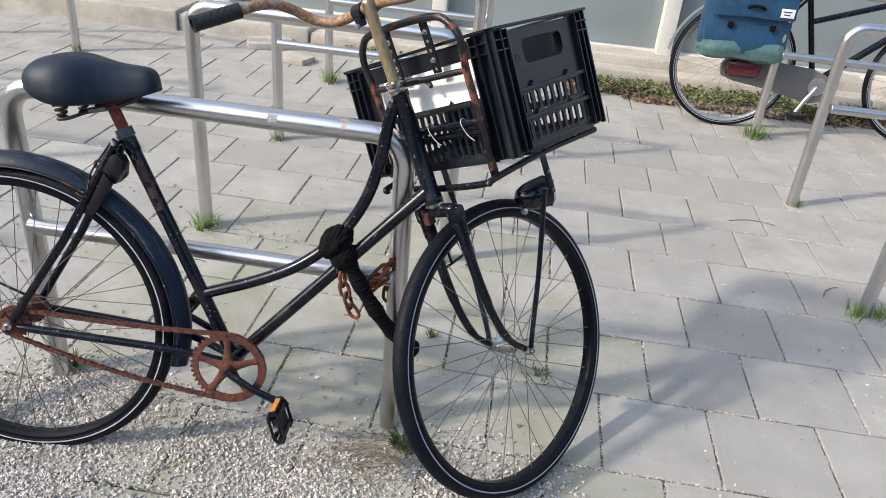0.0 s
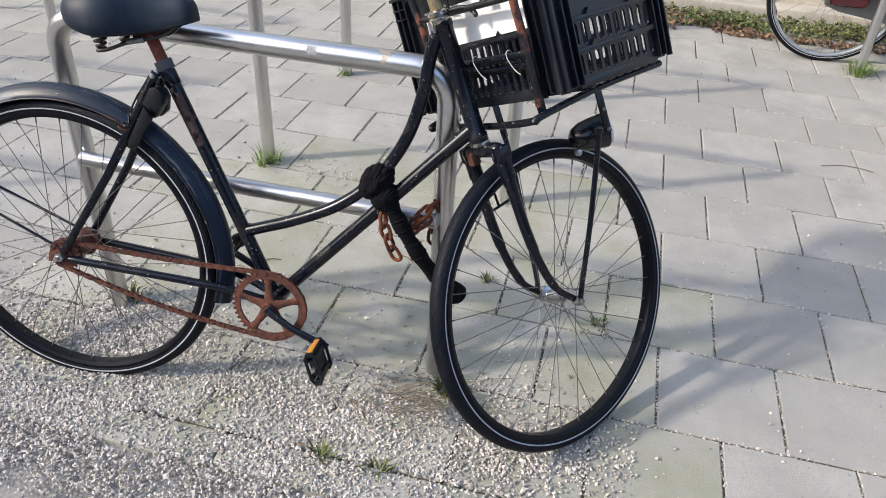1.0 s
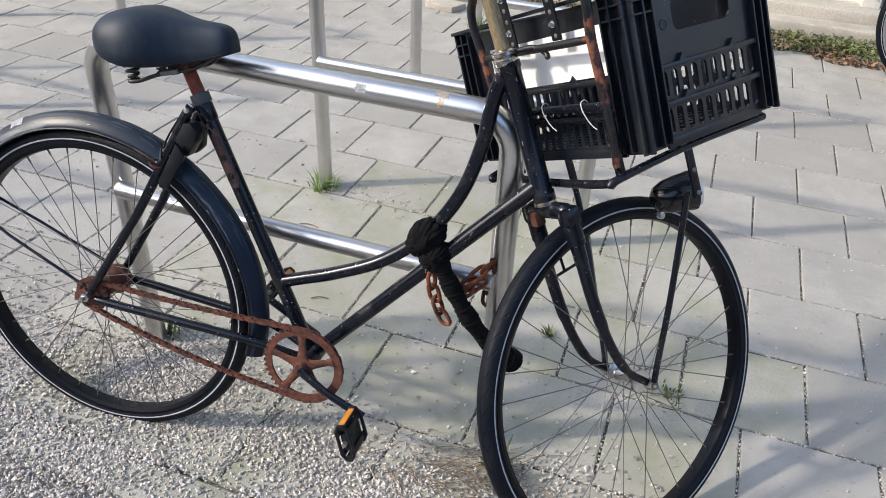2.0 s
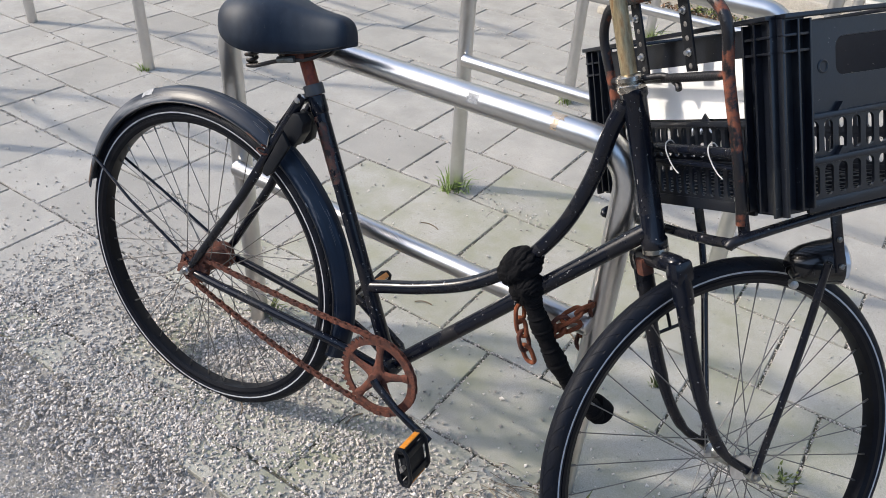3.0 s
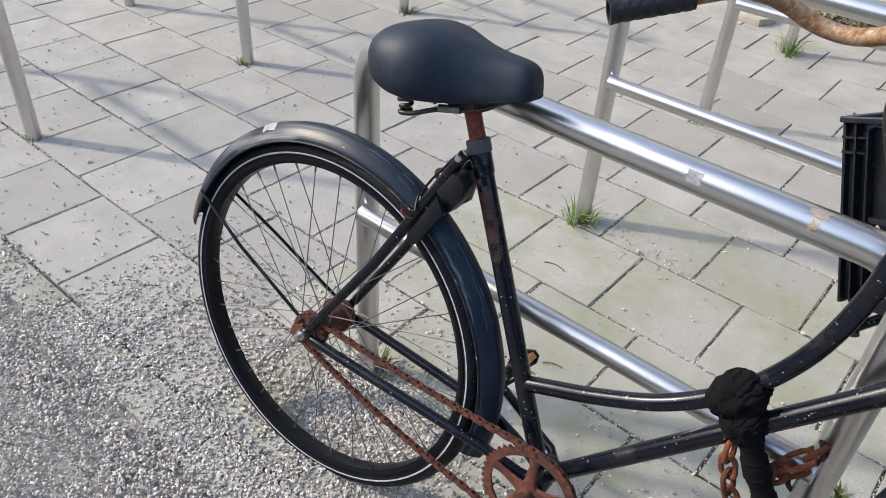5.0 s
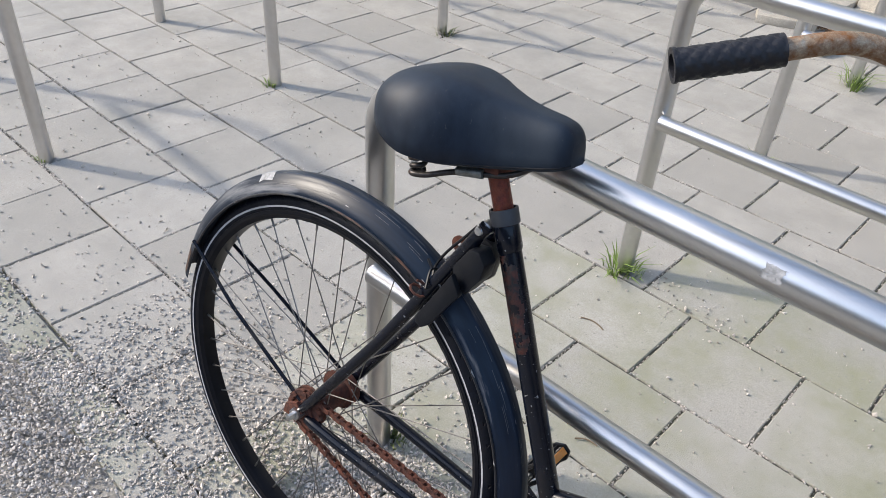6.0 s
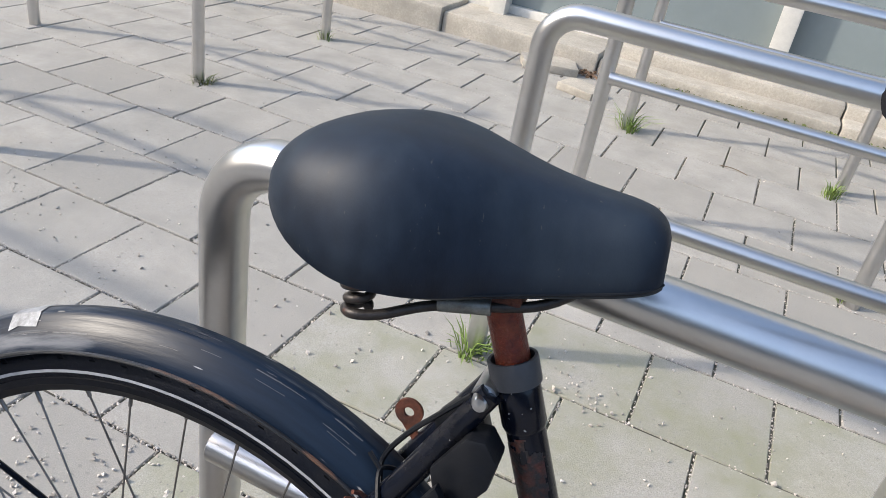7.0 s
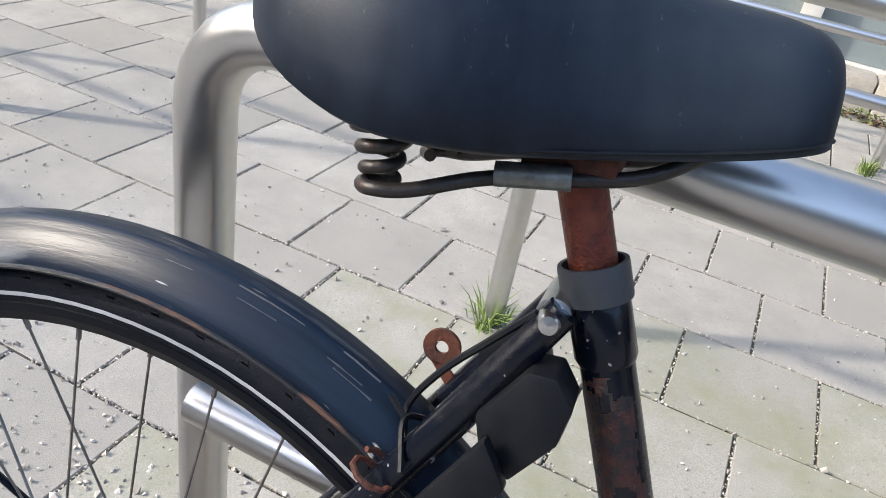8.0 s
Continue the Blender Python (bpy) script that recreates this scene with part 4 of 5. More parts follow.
part("bell", lathe([(0.0, 0.022), (0.012, 0.02), (0.022, 0.012), (0.026, 0.0), (0.022, -0.006), (0.0, -0.008)], 28, "Z"), BELL, bike, "faded mint green bell", FRONT @ pose(0.05, -0.07, stem_top + 0.005, 60, 0, 0))
clamp = part("bar_clamp", tube([(0.0185, 0.036, stem_top - 0.004), (0.0185, 0.038, stem_top - 0.004), (0.0185, 0.064, stem_top - 0.006), (0.0185, 0.066, stem_top - 0.006)], [0.0145, 0.0168, 0.0168, 0.0145], 20), BLACK_PLASTIC, bike, "black lever clamp", FRONT)
part("clamp_lug", block((0.016, 0.02, 0.02), (0.0105, 0.052, stem_top - 0.024), 0.004), BLACK_PLASTIC, clamp)
part("clamp_screw", tube([(0.002, 0.052, stem_top - 0.03), (-0.006, 0.052, stem_top - 0.034)], 0.0048, 10), CHROME, clamp, "small chrome screw")
part("headset_hook", tube(smooth_line([(0.016, -0.01, 0.258), (0.035, -0.035, 0.256), (0.04, -0.055, 0.244), (0.037, -0.062, 0.234)]), [0.005] * 18 + [0.0035], 10), RUSTY_PAINT, bike, "rusty hook at the headset", FRONT)

# front carrier
HX, HY, HW = 0.038, -0.027, 0.142
hoop = smooth_line([(HX + 0.002, HY - HW + 0.012, 0.048), (HX, HY - HW + 0.004, 0.09), (HX, HY - HW + 0.001, 0.16), (HX, HY - HW, 0.25), (HX, HY - HW - 0.008, 0.315), (HX, HY - HW + 0.012, 0.35), (HX, HY - HW + 0.045, 0.366), (HX, HY, 0.371),
                    (HX, HY + HW - 0.045, 0.368), (HX, HY + HW - 0.012, 0.35), (HX, HY + HW + 0.004, 0.315), (HX, HY + HW, 0.25), (HX, HY + HW - 0.004, 0.16), (HX, HY + HW - 0.006, 0.09), (HX + 0.002, HY + HW - 0.014, 0.048)])
rack = part("front_carrier", tube(hoop, 0.0078, 14), HOOP_RUST, bike, "black tubular front carrier, rusting through its paint", FRONT)
part("carrier_bar", tube([(HX, HY - HW, 0.252), (HX, HY - HW + 0.02, 0.252), (HX, HY + HW - 0.02, 0.252), (HX, HY + HW, 0.252)], [0.0052, 0.0066, 0.0066, 0.0052], 12), RUSTY_PAINT, rack)
part("carrier_bar", tube([(HX, HY - HW, 0.148), (HX, HY + HW - 0.004, 0.148)], 0.0075, 12), PAINT, rack)
part("carrier_bar", tube([(HX + 0.004, HY - HW, 0.126), (HX + 0.004, HY + HW - 0.004, 0.126)], 0.004, 10), PAINT, rack)
part("carrier_crossbar", tube(smooth_line([(0.02, -0.16, 0.026), (0.026, -0.1, 0.02), (0.034, 0.0, 0.016), (0.034, 0.1, 0.02), (0.03, 0.13, 0.024)]), 0.0075, 12), PAINT, rack)
for s in (-1, 1):
    foot_y = HY + s * (HW - 0.011)
    part("carrier_foot", block((0.006, 0.02, 0.07), (HX + 0.004, foot_y, 0.064), 0.002), PAINT, rack, "flattened foot of the carrier hoop")
    for z in (0.05, 0.085):
        part("foot_bolt", lathe([(0.0, -0.005), (0.0042, -0.004), (0.0046, 0.0), (0.0, 0.001)], 8, "X"), CHROME, rack, "small bright bolt", Matrix.Translation((HX + 0.0005, foot_y, z)))
    part("carrier_side_rail", tube(smooth_line([(0.012, s * 0.16, 0.024), (0.03, s * 0.167, 0.031), (0.2, s * 0.172, 0.028), (0.385, s * 0.172, 0.011)]), 0.0072, 12), PAINT, rack)
    part("carrier_strut", tube(smooth_line([(RAKE + 0.004, s * 0.067, DROP + 0.006), (0.096, s * 0.073, -0.37), (0.132, s * 0.1, -0.26), (0.166, s * 0.124, -0.15), (0.182, s * 0.138, -0.09), (0.19, s * 0.147, -0.055)]), 0.0066, 12, flat=0.85, side=(0, 1, 0)), PAINT, rack)
    part("strut_strap", block((0.018, 0.0045, 0.1), (0.2, s * 0.158, -0.02), 0.0015), PAINT, rack, "flat strap with a bolt hole")
    for z in (-0.02, -0.062):
        part("strap_bolt", lathe([(0.0, s * 0.004), (0.0042, s * 0.003), (0.0045, 0.0)], 8), DULL_ZINC, rack, "", Matrix.Translation((0.2, s * 0.16, z)))
    strip_y = HY + s * 0.057
    strip = part("perforated_strip", block((0.0035, 0.022, 0.112), (HX + 0.009, strip_y, 0.314), 0.001), BLACK_PLASTIC, rack, "black perforated steel strip")
    for k in range(6):
        if k in (1, 4):
            part("strip_bolt", lathe([(0.0, -0.004), (0.0034, -0.003), (0.0038, 0.002), (0.006, 0.0022), (0.006, 0.004)], 8, "X"), CHROME, strip, "bright bolt", Matrix.Translation((HX + 0.0035, strip_y, 0.266 + 0.019 * k)))
        else:
            # each hole is a small raised disc, paler than the strip
            part("strip_hole", lathe([(0.0, 0.0), (0.0032, 0.0), (0.004, 0.0006), (0.004, 0.001)], 10, "X"), STRAP_HOLE, strip, "", Matrix.Translation((HX + 0.0066, strip_y, 0.266 + 0.019 * k)))
part("carrier_front_bar", tube([(0.385, -0.172, 0.011), (0.385, 0.172, 0.011)], 0.0068, 12), PAINT, rack)
part("carrier_middle_bar", tube([(0.2, -0.172, 0.027), (0.2, 0.172, 0.027)], 0.0055, 12), PAINT, rack)
for y in (-0.122, -0.024):
    part("wire_tie", tube(smooth_line([(HX + 0.01, y + 0.003, 0.149), (HX + 0.004, y + 0.004, 0.159), (HX - 0.006, y + 0.003, 0.158), (HX - 0.0105, y, 0.148), (HX - 0.011, y - 0.007, 0.132), (HX - 0.011, y - 0.015, 0.121), (HX - 0.011, y - 0.024, 0.114)]), 0.001, 6), TIE, rack, "twisted white wire tie")

# front lamp
LAMP = FRONT @ pose(0.246, -0.066, -0.088, 0, 4, -26)
lamp = part("front_lamp", lathe([(0.0, -0.05), (0.012, -0.0485), (0.023, -0.041), (0.031, -0.024), (0.0355, 0.0), (0.0365, 0.02), (0.0375, 0.022), (0.0375, 0.03), (0.034, 0.031)], 32, "X"), LAMP_SHELL, bike, "black bullet headlamp with a clear lens", LAMP)
part("lens", lathe([(0.034, 0.029), (0.032, 0.038), (0.02, 0.044), (0.0, 0.046)], 28, "X"), LENS, lamp, "clear lamp lens")
part("lamp_screw", lathe([(0, -0.03), (0.007, -0.029), (0.0075, -0.022), (0.004, -0.021), (0.004, -0.01)], 12), CHROME, lamp, "", Matrix.Translation((-0.045, 0.0, -0.024)))

# ---- crate on the carrier ----
CR = Vector((0.337, 0.422, 0.259))
CRATE_AT = BIKE @ FRONT @ pose(0.219, 0.011, 0.035, -0.98, 5.93, 2.98)
crate = thing("crate", CRATE_AT, "black plastic stacking crate with slotted sides, tied on the front carrier", "crate")


def pierced(bm, x0, x1, z0, z1, hx0, hx1, hz0, hz1, r, t):
    """A plate in the xz plane, t thick, with one hole whose corners are rounded by r."""
    corners = ((hx1 - r, hz1 - r, 0), (hx0 + r, hz1 - r, 90), (hx0 + r, hz0 + r, 180), (hx1 - r, hz0 + r, 270))
    outer = ((x1, z1), (x0, z1), (x0, z0), (x1, z0))
    rings = []
    for y in (-t / 2, t / 2):
        inn, out = [], []
        for (cx, cz, a0), (ox, oz) in zip(corners, outer):
            inn.append([bm.verts.new((cx + r * math.cos(radians(a0 + a)), y, cz + r * math.sin(radians(a0 + a)))) for a in (0, 30, 60, 90)])
            out.append(bm.verts.new((ox, y, oz)))
        for k in range(4):
            for a, b in zip(inn[k], inn[k][1:]):
                bm.faces.new((a, b, out[k]))
            n = (k + 1) % 4
            bm.faces.new((inn[k][-1], inn[n][0], out[n], out[k]))
        rings.append([v for c in inn for v in c])
    m = len(rings[0])
    for j in range(m):
        bm.faces.new((rings[0][j], rings[0][(j + 1) % m], rings[1][(j + 1) % m], rings[1][j]))


def crate_wall(width, height, slots, handle):
    """A wall in the xz plane, x from -width/2: rim, ribs, two rows of rounded slots, solid band above."""
    bm = bmesh.new()
    w2 = width / 2
    t = 0.004
    core = w2 - 0.045
    z0, z1 = height * 0.5, height - 0.012
    if handle:
        pierced(bm, -core, core, z0, z1, -0.072, 0.072, height - 0.084, height - 0.034, 0.013, t)
        # the grip's collar stands inwards
        for x in (-0.074, 0.074):
            box(bm, (0.003, 0.02, 0.046), (x, 0.01, height - 0.059), 0.001)
        box(bm, (0.146, 0.02, 0.003), (0, 0.01, height - 0.033), 0.001)
        # a round moulding mark
        b = lathe([(0.0055, -0.0006), (0.0075, -0.0012), (0.0095, -0.0006), (0.0095, 0.0)], 20)
        bmesh.ops.translate(b, vec=(-0.094, -t / 2, height - 0.07), verts=b.verts)
        add(bm, b)
    else:
        box(bm, (2 * core, t, z1 - z0), (0, 0, (z0 + z1) / 2))
    pitch = 2 * core / slots
    for a, b in ((0.016, height * 0.25), (height * 0.28, height * 0.475)):
        for k in range(slots):
            x = -core + pitch * (k + 0.5)
            pierced(bm, x - pitch / 2, x + pitch / 2, a, b, x - pitch * 0.31, x + pitch * 0.31, a + 0.004, b - 0.003, pitch * 0.29, t)
    box(bm, (2 * core, 0.006, 0.016), (0, 0, 0.008), 0.001)
    for z, h, d in ((height * 0.265, 0.0085, 0.012), (height * 0.4875, 0.008, 0.012)):
        box(bm, (2 * core, d, h), (0, -d / 3, z), 0.001)
        # small gussets over each ledge
        for gx in (-core * 0.55, core * 0.5):
            g = prism([(gx - 0.009, z + h / 2), (gx + 0.009, z + h / 2), (gx, z + h / 2 + 0.011)], -0.0085, -0.001)
            add(bm, g)
    # corner columns with upright ribs
    for s in (-1, 1):
        box(bm, (0.042, t, height - 0.012), (s * (w2 - 0.023), 0, height / 2), 0.0)
        for x in (w2 - 0.044, w2 - 0.024):
            box(bm, (0.0035, 0.014, height - 0.016), (s * x, -0.006, height / 2), 0.001)
        box(bm, (0.005, 0.012, height - 0.004), (s * (w2 - 0.0025), -0.004, height / 2), 0.0015)
    # rim and the two short ledges under it
    box(bm, (width, 0.018, 0.006), (0, -0.007, height - 0.003), 0.001)
    for z in (height - 0.026, height - 0.046):
        for s in (-1, 1):
            box(bm, (0.046, 0.013, 0.0035), (s * (w2 - 0.023), -0.005, z), 0.001)
    return bm


wx, wy, wz = CR
long_wall = part("crate_end", crate_wall(wy, wz, 18, False), CRATE, crate, "", pose(-wx / 2, 0, 0, 0, 0, -90), 30)
again(long_wall, crate, pose(wx / 2, 0, 0, 0, 0, 90))
side_wall = part("crate_side", crate_wall(wx, wz, 10, True), CRATE, crate, "", pose(0, -wy / 2, 0, 0, 0, 0), 30)
again(side_wall, crate, pose(0, wy / 2, 0, 0, 0, 180))
slat = part("floor_slat", block((0.006, wy - 0.01, 0.006), (0, 0, 0.005), 0.001), CRATE, crate, "", Matrix.Translation((-wx / 2 + 0.008, 0, 0)))
for k in range(1, 13):
    again(slat, crate, Matrix.Translation((-wx / 2 + 0.008 + (wx - 0.016) * k / 12, 0, 0)))
slat = part("floor_slat", block((wx - 0.01, 0.006, 0.0064), (0, 0, 0.005), 0.001), CRATE, crate, "", Matrix.Translation((0, -wy / 2 + 0.01, 0)))
for k in range(1, 15):
    again(slat, crate, Matrix.Translation((0, -wy / 2 + 0.01 + (wy - 0.02) * k / 14, 0)))

paper = part("paper_sheet", rough(block((0.0012, 0.278, 0.078), (0, 0, 0), 0.0), 0.0012, 5, 4), WHITE, None, "", CRATE_AT @ pose(-wx / 2 - 0.0055, -0.022, 0.172, 0, 0, 0), 60)
tagged(paper, "sheet of white paper stuck between crate and carrier", "paper")

# ---- lock chain in a fabric sleeve, round the frame and the stand ----
lock_chain = thing("chain_lock", Matrix(), "rusty steel chain lock in a black gathered fabric sleeve", "bicycle lock")
BW = BIKE


def gathered(pts, r, ripple, n):
    """A cloth tube with uneven gathers."""
    line = smooth_line(pts, n)
    radii = [r * (1 + ripple * math.sin(k * 2.3) * (0.6 + 0.4 * math.sin(k * 0.7)) + 0.1 * math.sin(k * 0.31)) for k in range(len(line))]
    return tube(line, radii, 16)


def in_bike(pts):
    return [BW @ Vector(p) for p in pts]


part("sleeve", gathered(in_bike([(0.733, -0.012, 0.535), (0.745, -0.01, 0.51), (0.765, -0.002, 0.47), (0.79, 0.008, 0.425), (0.818, 0.03, 0.375), (0.845, 0.06, 0.33), (0.868, 0.09, 0.29), (0.88, 0.11, 0.262)]), 0.0172, 0.1, 14), FABRIC, lock_chain, "black gathered fabric sleeve")


def bunch(at, axes, folds, seed):
    """Gathered cloth: an uneven lump with folds running over it."""
    bm = bmesh.new()
    bmesh.ops.create_uvsphere(bm, u_segments=72, v_segments=36, radius=1.0)
    for v in bm.verts:
        d = v.co.normalized()
        turn = math.atan2(d.z, d.x)
        wob = noise.noise(d * 2.2 + Vector((seed, 0, 0)))
        fold = abs(math.sin(folds * turn * 0.5 + 2.5 * wob + 2.0 * d.y))
        r = 1.0 + 0.12 * wob - 0.12 * (1 - fold) ** 2 + 0.04 * noise.noise(d * 9)
        v.co = Vector((d.x * axes[0], d.y * axes[1], d.z * axes[2])) * r
    bmesh.ops.transform(bm, matrix=BW @ pose(*at, 0, 35, 0), verts=bm.verts)
    return bm


part("sleeve_knot", bunch((0.704, -0.004, 0.572), (0.034, 0.034, 0.046), 15, 1.0), FABRIC, lock_chain, "bunched black fabric round the tubes")
part("sleeve_wrap", bunch((0.725, -0.008, 0.54), (0.028, 0.03, 0.034), 13, 4.0), FABRIC, lock_chain, "bunched black fabric round the tubes")
part("sleeve_end", rough(tube(smooth_line([(0.882, 0.112, 0.272), (0.893, 0.118, 0.262), (0.905, 0.122, 0.25), (0.914, 0.124, 0.24)]), [0.016] * 4 + [0.026] * 6 + [0.027] * 5 + [0.02] * 4, 16), 0.003), FABRIC, lock_chain)


def chain_link(m, length=0.04, width=0.0225, r=0.0041):
    half = length / 2 - width / 2
    pts = [Vector((half + width / 2 * math.cos(radians(a)), width / 2 * math.sin(radians(a)), 0)) for a in range(-90, 91, 30)]
    pts += [Vector((-half + width / 2 * math.cos(radians(a)), width / 2 * math.sin(radians(a)), 0)) for a in range(90, 271, 30)]
    b = tube(pts, r, 8, closed=True)
    return part("chain_link", b, RUST_ORANGE if chain_link.count % 3 else RUST, lock_chain, "", m)


chain_link.count = 0
runs = ([(0.738, 0.03, 0.52), (0.742, 0.03, 0.49), (0.749, 0.03, 0.46), (0.76, 0.03, 0.43), (0.772, 0.03, 0.406), (0.784, 0.035, 0.388)],
        [(0.79, 0.05, 0.448), (0.797, 0.052, 0.47), (0.81, 0.055, 0.496), (0.83, 0.06, 0.518), (0.846, 0.085, 0.52), (0.85, 0.11, 0.496), (0.845, 0.118, 0.45), (0.842, 0.115, 0.415), (0.84, 0.11, 0.385)],
        [(0.79, 0.052, 0.458), (0.812, 0.055, 0.476), (0.836, 0.062, 0.496)])
for run in runs:
    line = smooth_line(run, 12)
    walked, last, k = 0.0, line[0], 0
    for a, b in zip(line, line[1:]):
        walked += (b - a).length
        if walked >= 0.029:
            walked = 0.0
            d = (b - last).normalized()
            turn = Vector((1, 0, 0)).rotation_difference(d).to_matrix().to_4x4()
            mid = (b + last) / 2
            chain_link.count += 1
            chain_link(Matrix.Translation(mid) @ turn @ pose(0, 0, 0, 90 * (k % 2) + 20, 0, 0))
            last, k = b.copy(), k + 1


# ---- second bicycle, behind the far stands ----
FAR = pose(2.7, 2.8, 0.0, 0, 0, -6) @ pose(0, 0, 0, -4, 0, 0)
far_bike = thing("bicycle", FAR, "grey city bicycle with a chain case and blue panniers", "bicycle")
FAR_HUB = 0.35
wheel("rear_wheel", far_bike, Matrix.Translation((0, 0, FAR_HUB)), "rear wheel with a pale rim", 0.028, 0.034, GREY_ALU, 28, GREY_ALU)
wheel("front_wheel", far_bike, Matrix.Translation((1.1, 0, FAR_HUB)), "front wheel", 0.02, 0.034, GREY_ALU, 28, GREY_ALU)
part("chain_case", prism([(-0.07, 0.3), (-0.08, 0.36), (-0.04, 0.41), (0.2, 0.4), (0.44, 0.38), (0.54, 0.34), (0.57, 0.28), (0.53, 0.21), (0.45, 0.19), (0.2, 0.245), (0.0, 0.275)], -0.075, -0.045, 0.006), CASE_GREY, far_bike, "pale grey plastic chain case")
for pts, r in (([(0.47, 0, 0.29), (0.3, 0, 0.85)], 0.016), ([(0.47, 0, 0.29), (0.98, 0, 0.72)], 0.02), ([(0.36, 0, 0.62), (0.97, 0, 0.82)], 0.016), ([(1.0, 0, 0.62), (0.93, 0, 0.95)], 0.018),
               ([(0.0, -0.055, 0.345), (0.32, -0.03, 0.76)], 0.008), ([(0.0, 0.055, 0.345), (0.32, 0.03, 0.76)], 0.008), ([(0.0, 0.055, 0.345), (0.47, 0.03, 0.29)], 0.009),
               ([(1.0, -0.05, 0.62), (1.03, -0.05, 0.5), (1.1, -0.055, 0.345)], 0.012), ([(1.0, 0.05, 0.62), (1.03, 0.05, 0.5), (1.1, 0.055, 0.345)], 0.012)):
    part("frame_tube", tube(pts, r, 12), PAINT, far_bike)
guard = []
for k in range(30):
    a = radians(60 + 112 * k / 29)
    guard.append((0.377 * math.cos(a), 0, FAR_HUB + 0.377 * math.sin(a)))
part("rear_mudguard", tube(guard, 0.026, 10, flat=0.12, side=(0, 0, 1)), GREY_ALU, far_bike, "silver rear mudguard")
part("carrier", tube([(-0.2, -0.06, 0.76), (0.3, -0.06, 0.76), (0.3, 0.06, 0.76), (-0.2, 0.06, 0.76)], 0.006, 8), PAINT, far_bike)
part("carrier_leg", tube([(-0.1, -0.07, 0.76), (0.0, -0.07, 0.36)], 0.005, 8), PAINT, far_bike)
part("crank_arm", tube([(0.47, -0.085, 0.29), (0.42, -0.09, 0.21), (0.385, -0.092, 0.14)], [0.015, 0.013, 0.012], 10), GREY_ALU, far_bike, "bright alloy crank")
part("pedal", block((0.085, 0.07, 0.024), (0.375, -0.135, 0.125), 0.005), BLACK_PLASTIC, far_bike)
part("crank_disc", lathe([(0, -0.082), (0.05, -0.081), (0.052, -0.076), (0.0, -0.074)], 28), GREY_ALU, far_bike, "", Matrix.Translation((0.47, 0, 0.29)))
part("tail_light", block((0.19, 0.06, 0.085), (0.03, -0.11, 0.352), 0.032), RED, far_bike, "dark red glossy reflector housing")

bag = thing("pannier_bag", FAR @ pose(-0.03, -0.15, 0.39), "blue and teal cloth bicycle pannier with a buckled flap", "bag")
part("bag_body", rough(block((0.46, 0.15, 0.46), (0, 0, 0.28), 0.05), 0.018, 5, 21), BLUE_BAG, bag)
part("bag_base", rough(block((0.47, 0.165, 0.11), (0, 0, 0.075), 0.05), 0.018, 5, 22), TEAL_BAG, bag, "grey-teal lower part")
part("bag_flap", rough(block((0.41, 0.03, 0.3), (0.015, -0.09, 0.4), 0.012), 0.006, 4, 23), BLUE_BAG, bag, "bright blue flap")
part("bag_handle", tube(smooth_line([(-0.04, -0.107, 0.3), (-0.02, -0.117, 0.31), (0.03, -0.117, 0.31), (0.05, -0.107, 0.3)]), 0.008, 8), FABRIC, bag)
part("bag_label", block((0.07, 0.003, 0.045), (0.17, -0.11, 0.29), 0.001), WHITE, bag, "white label with plain bars")
for k, w in enumerate((0.045, 0.03)):
    part("label_bar", block((w, 0.002, 0.006), (0.166, -0.1125, 0.297 - 0.014 * k), 0.0), GREY_PLASTIC, bag)
for x in (-0.1, 0.12):
    part("bag_buckle", block((0.03, 0.012, 0.03), (x, -0.085, 0.205), 0.004), FABRIC, bag)

# ---- plants and litter ----
def blades(n, spread, tall, wide, seed, lie=0.5):
    """Thin bent leaves from one root."""
    rnd_ = random.Random(seed)
    b = bmesh.new()
    for _ in range(n):
        a, d = rnd_.uniform(0, math.tau), rnd_.uniform(0, spread)
        p = Vector((d * math.cos(a), d * math.sin(a), 0))
        out = Vector((math.cos(a), math.sin(a), 0)) * rnd_.uniform(0.1, lie) + Vector((rnd_.uniform(-0.2, 0.2), rnd_.uniform(-0.2, 0.2), 0))
        h = tall * rnd_.uniform(0.4, 1.0)
        side = Vector((-math.sin(a), math.cos(a), 0)) * wide * rnd_.uniform(0.6, 1.2)
        q = p + out * h * 0.5 + Vector((0, 0, h * 0.65))
        r = p + out * h * 1.3 + Vector((0, 0, h * rnd_.uniform(0.6, 1.0)))
        v = [b.verts.new(c) for c in (p - side, p + side, q + side * 0.8, q - side * 0.8, r)]
        b.faces.new((v[0], v[1], v[2], v[3]))
        b.faces.new((v[3], v[2], v[4]))
    return b


def tuft(at, n, spread, tall, wide, seed, label="small tuft of green grass at the foot of a stand", material=None, lie=0.5, name="grass_tuft", category="grass"):
    o = part(name, blades(n, spread, tall, wide, seed, lie), material or GRASS, None, "", Matrix.Translation(at), 180)
    return tagged(o, label, category, "grass tufts")


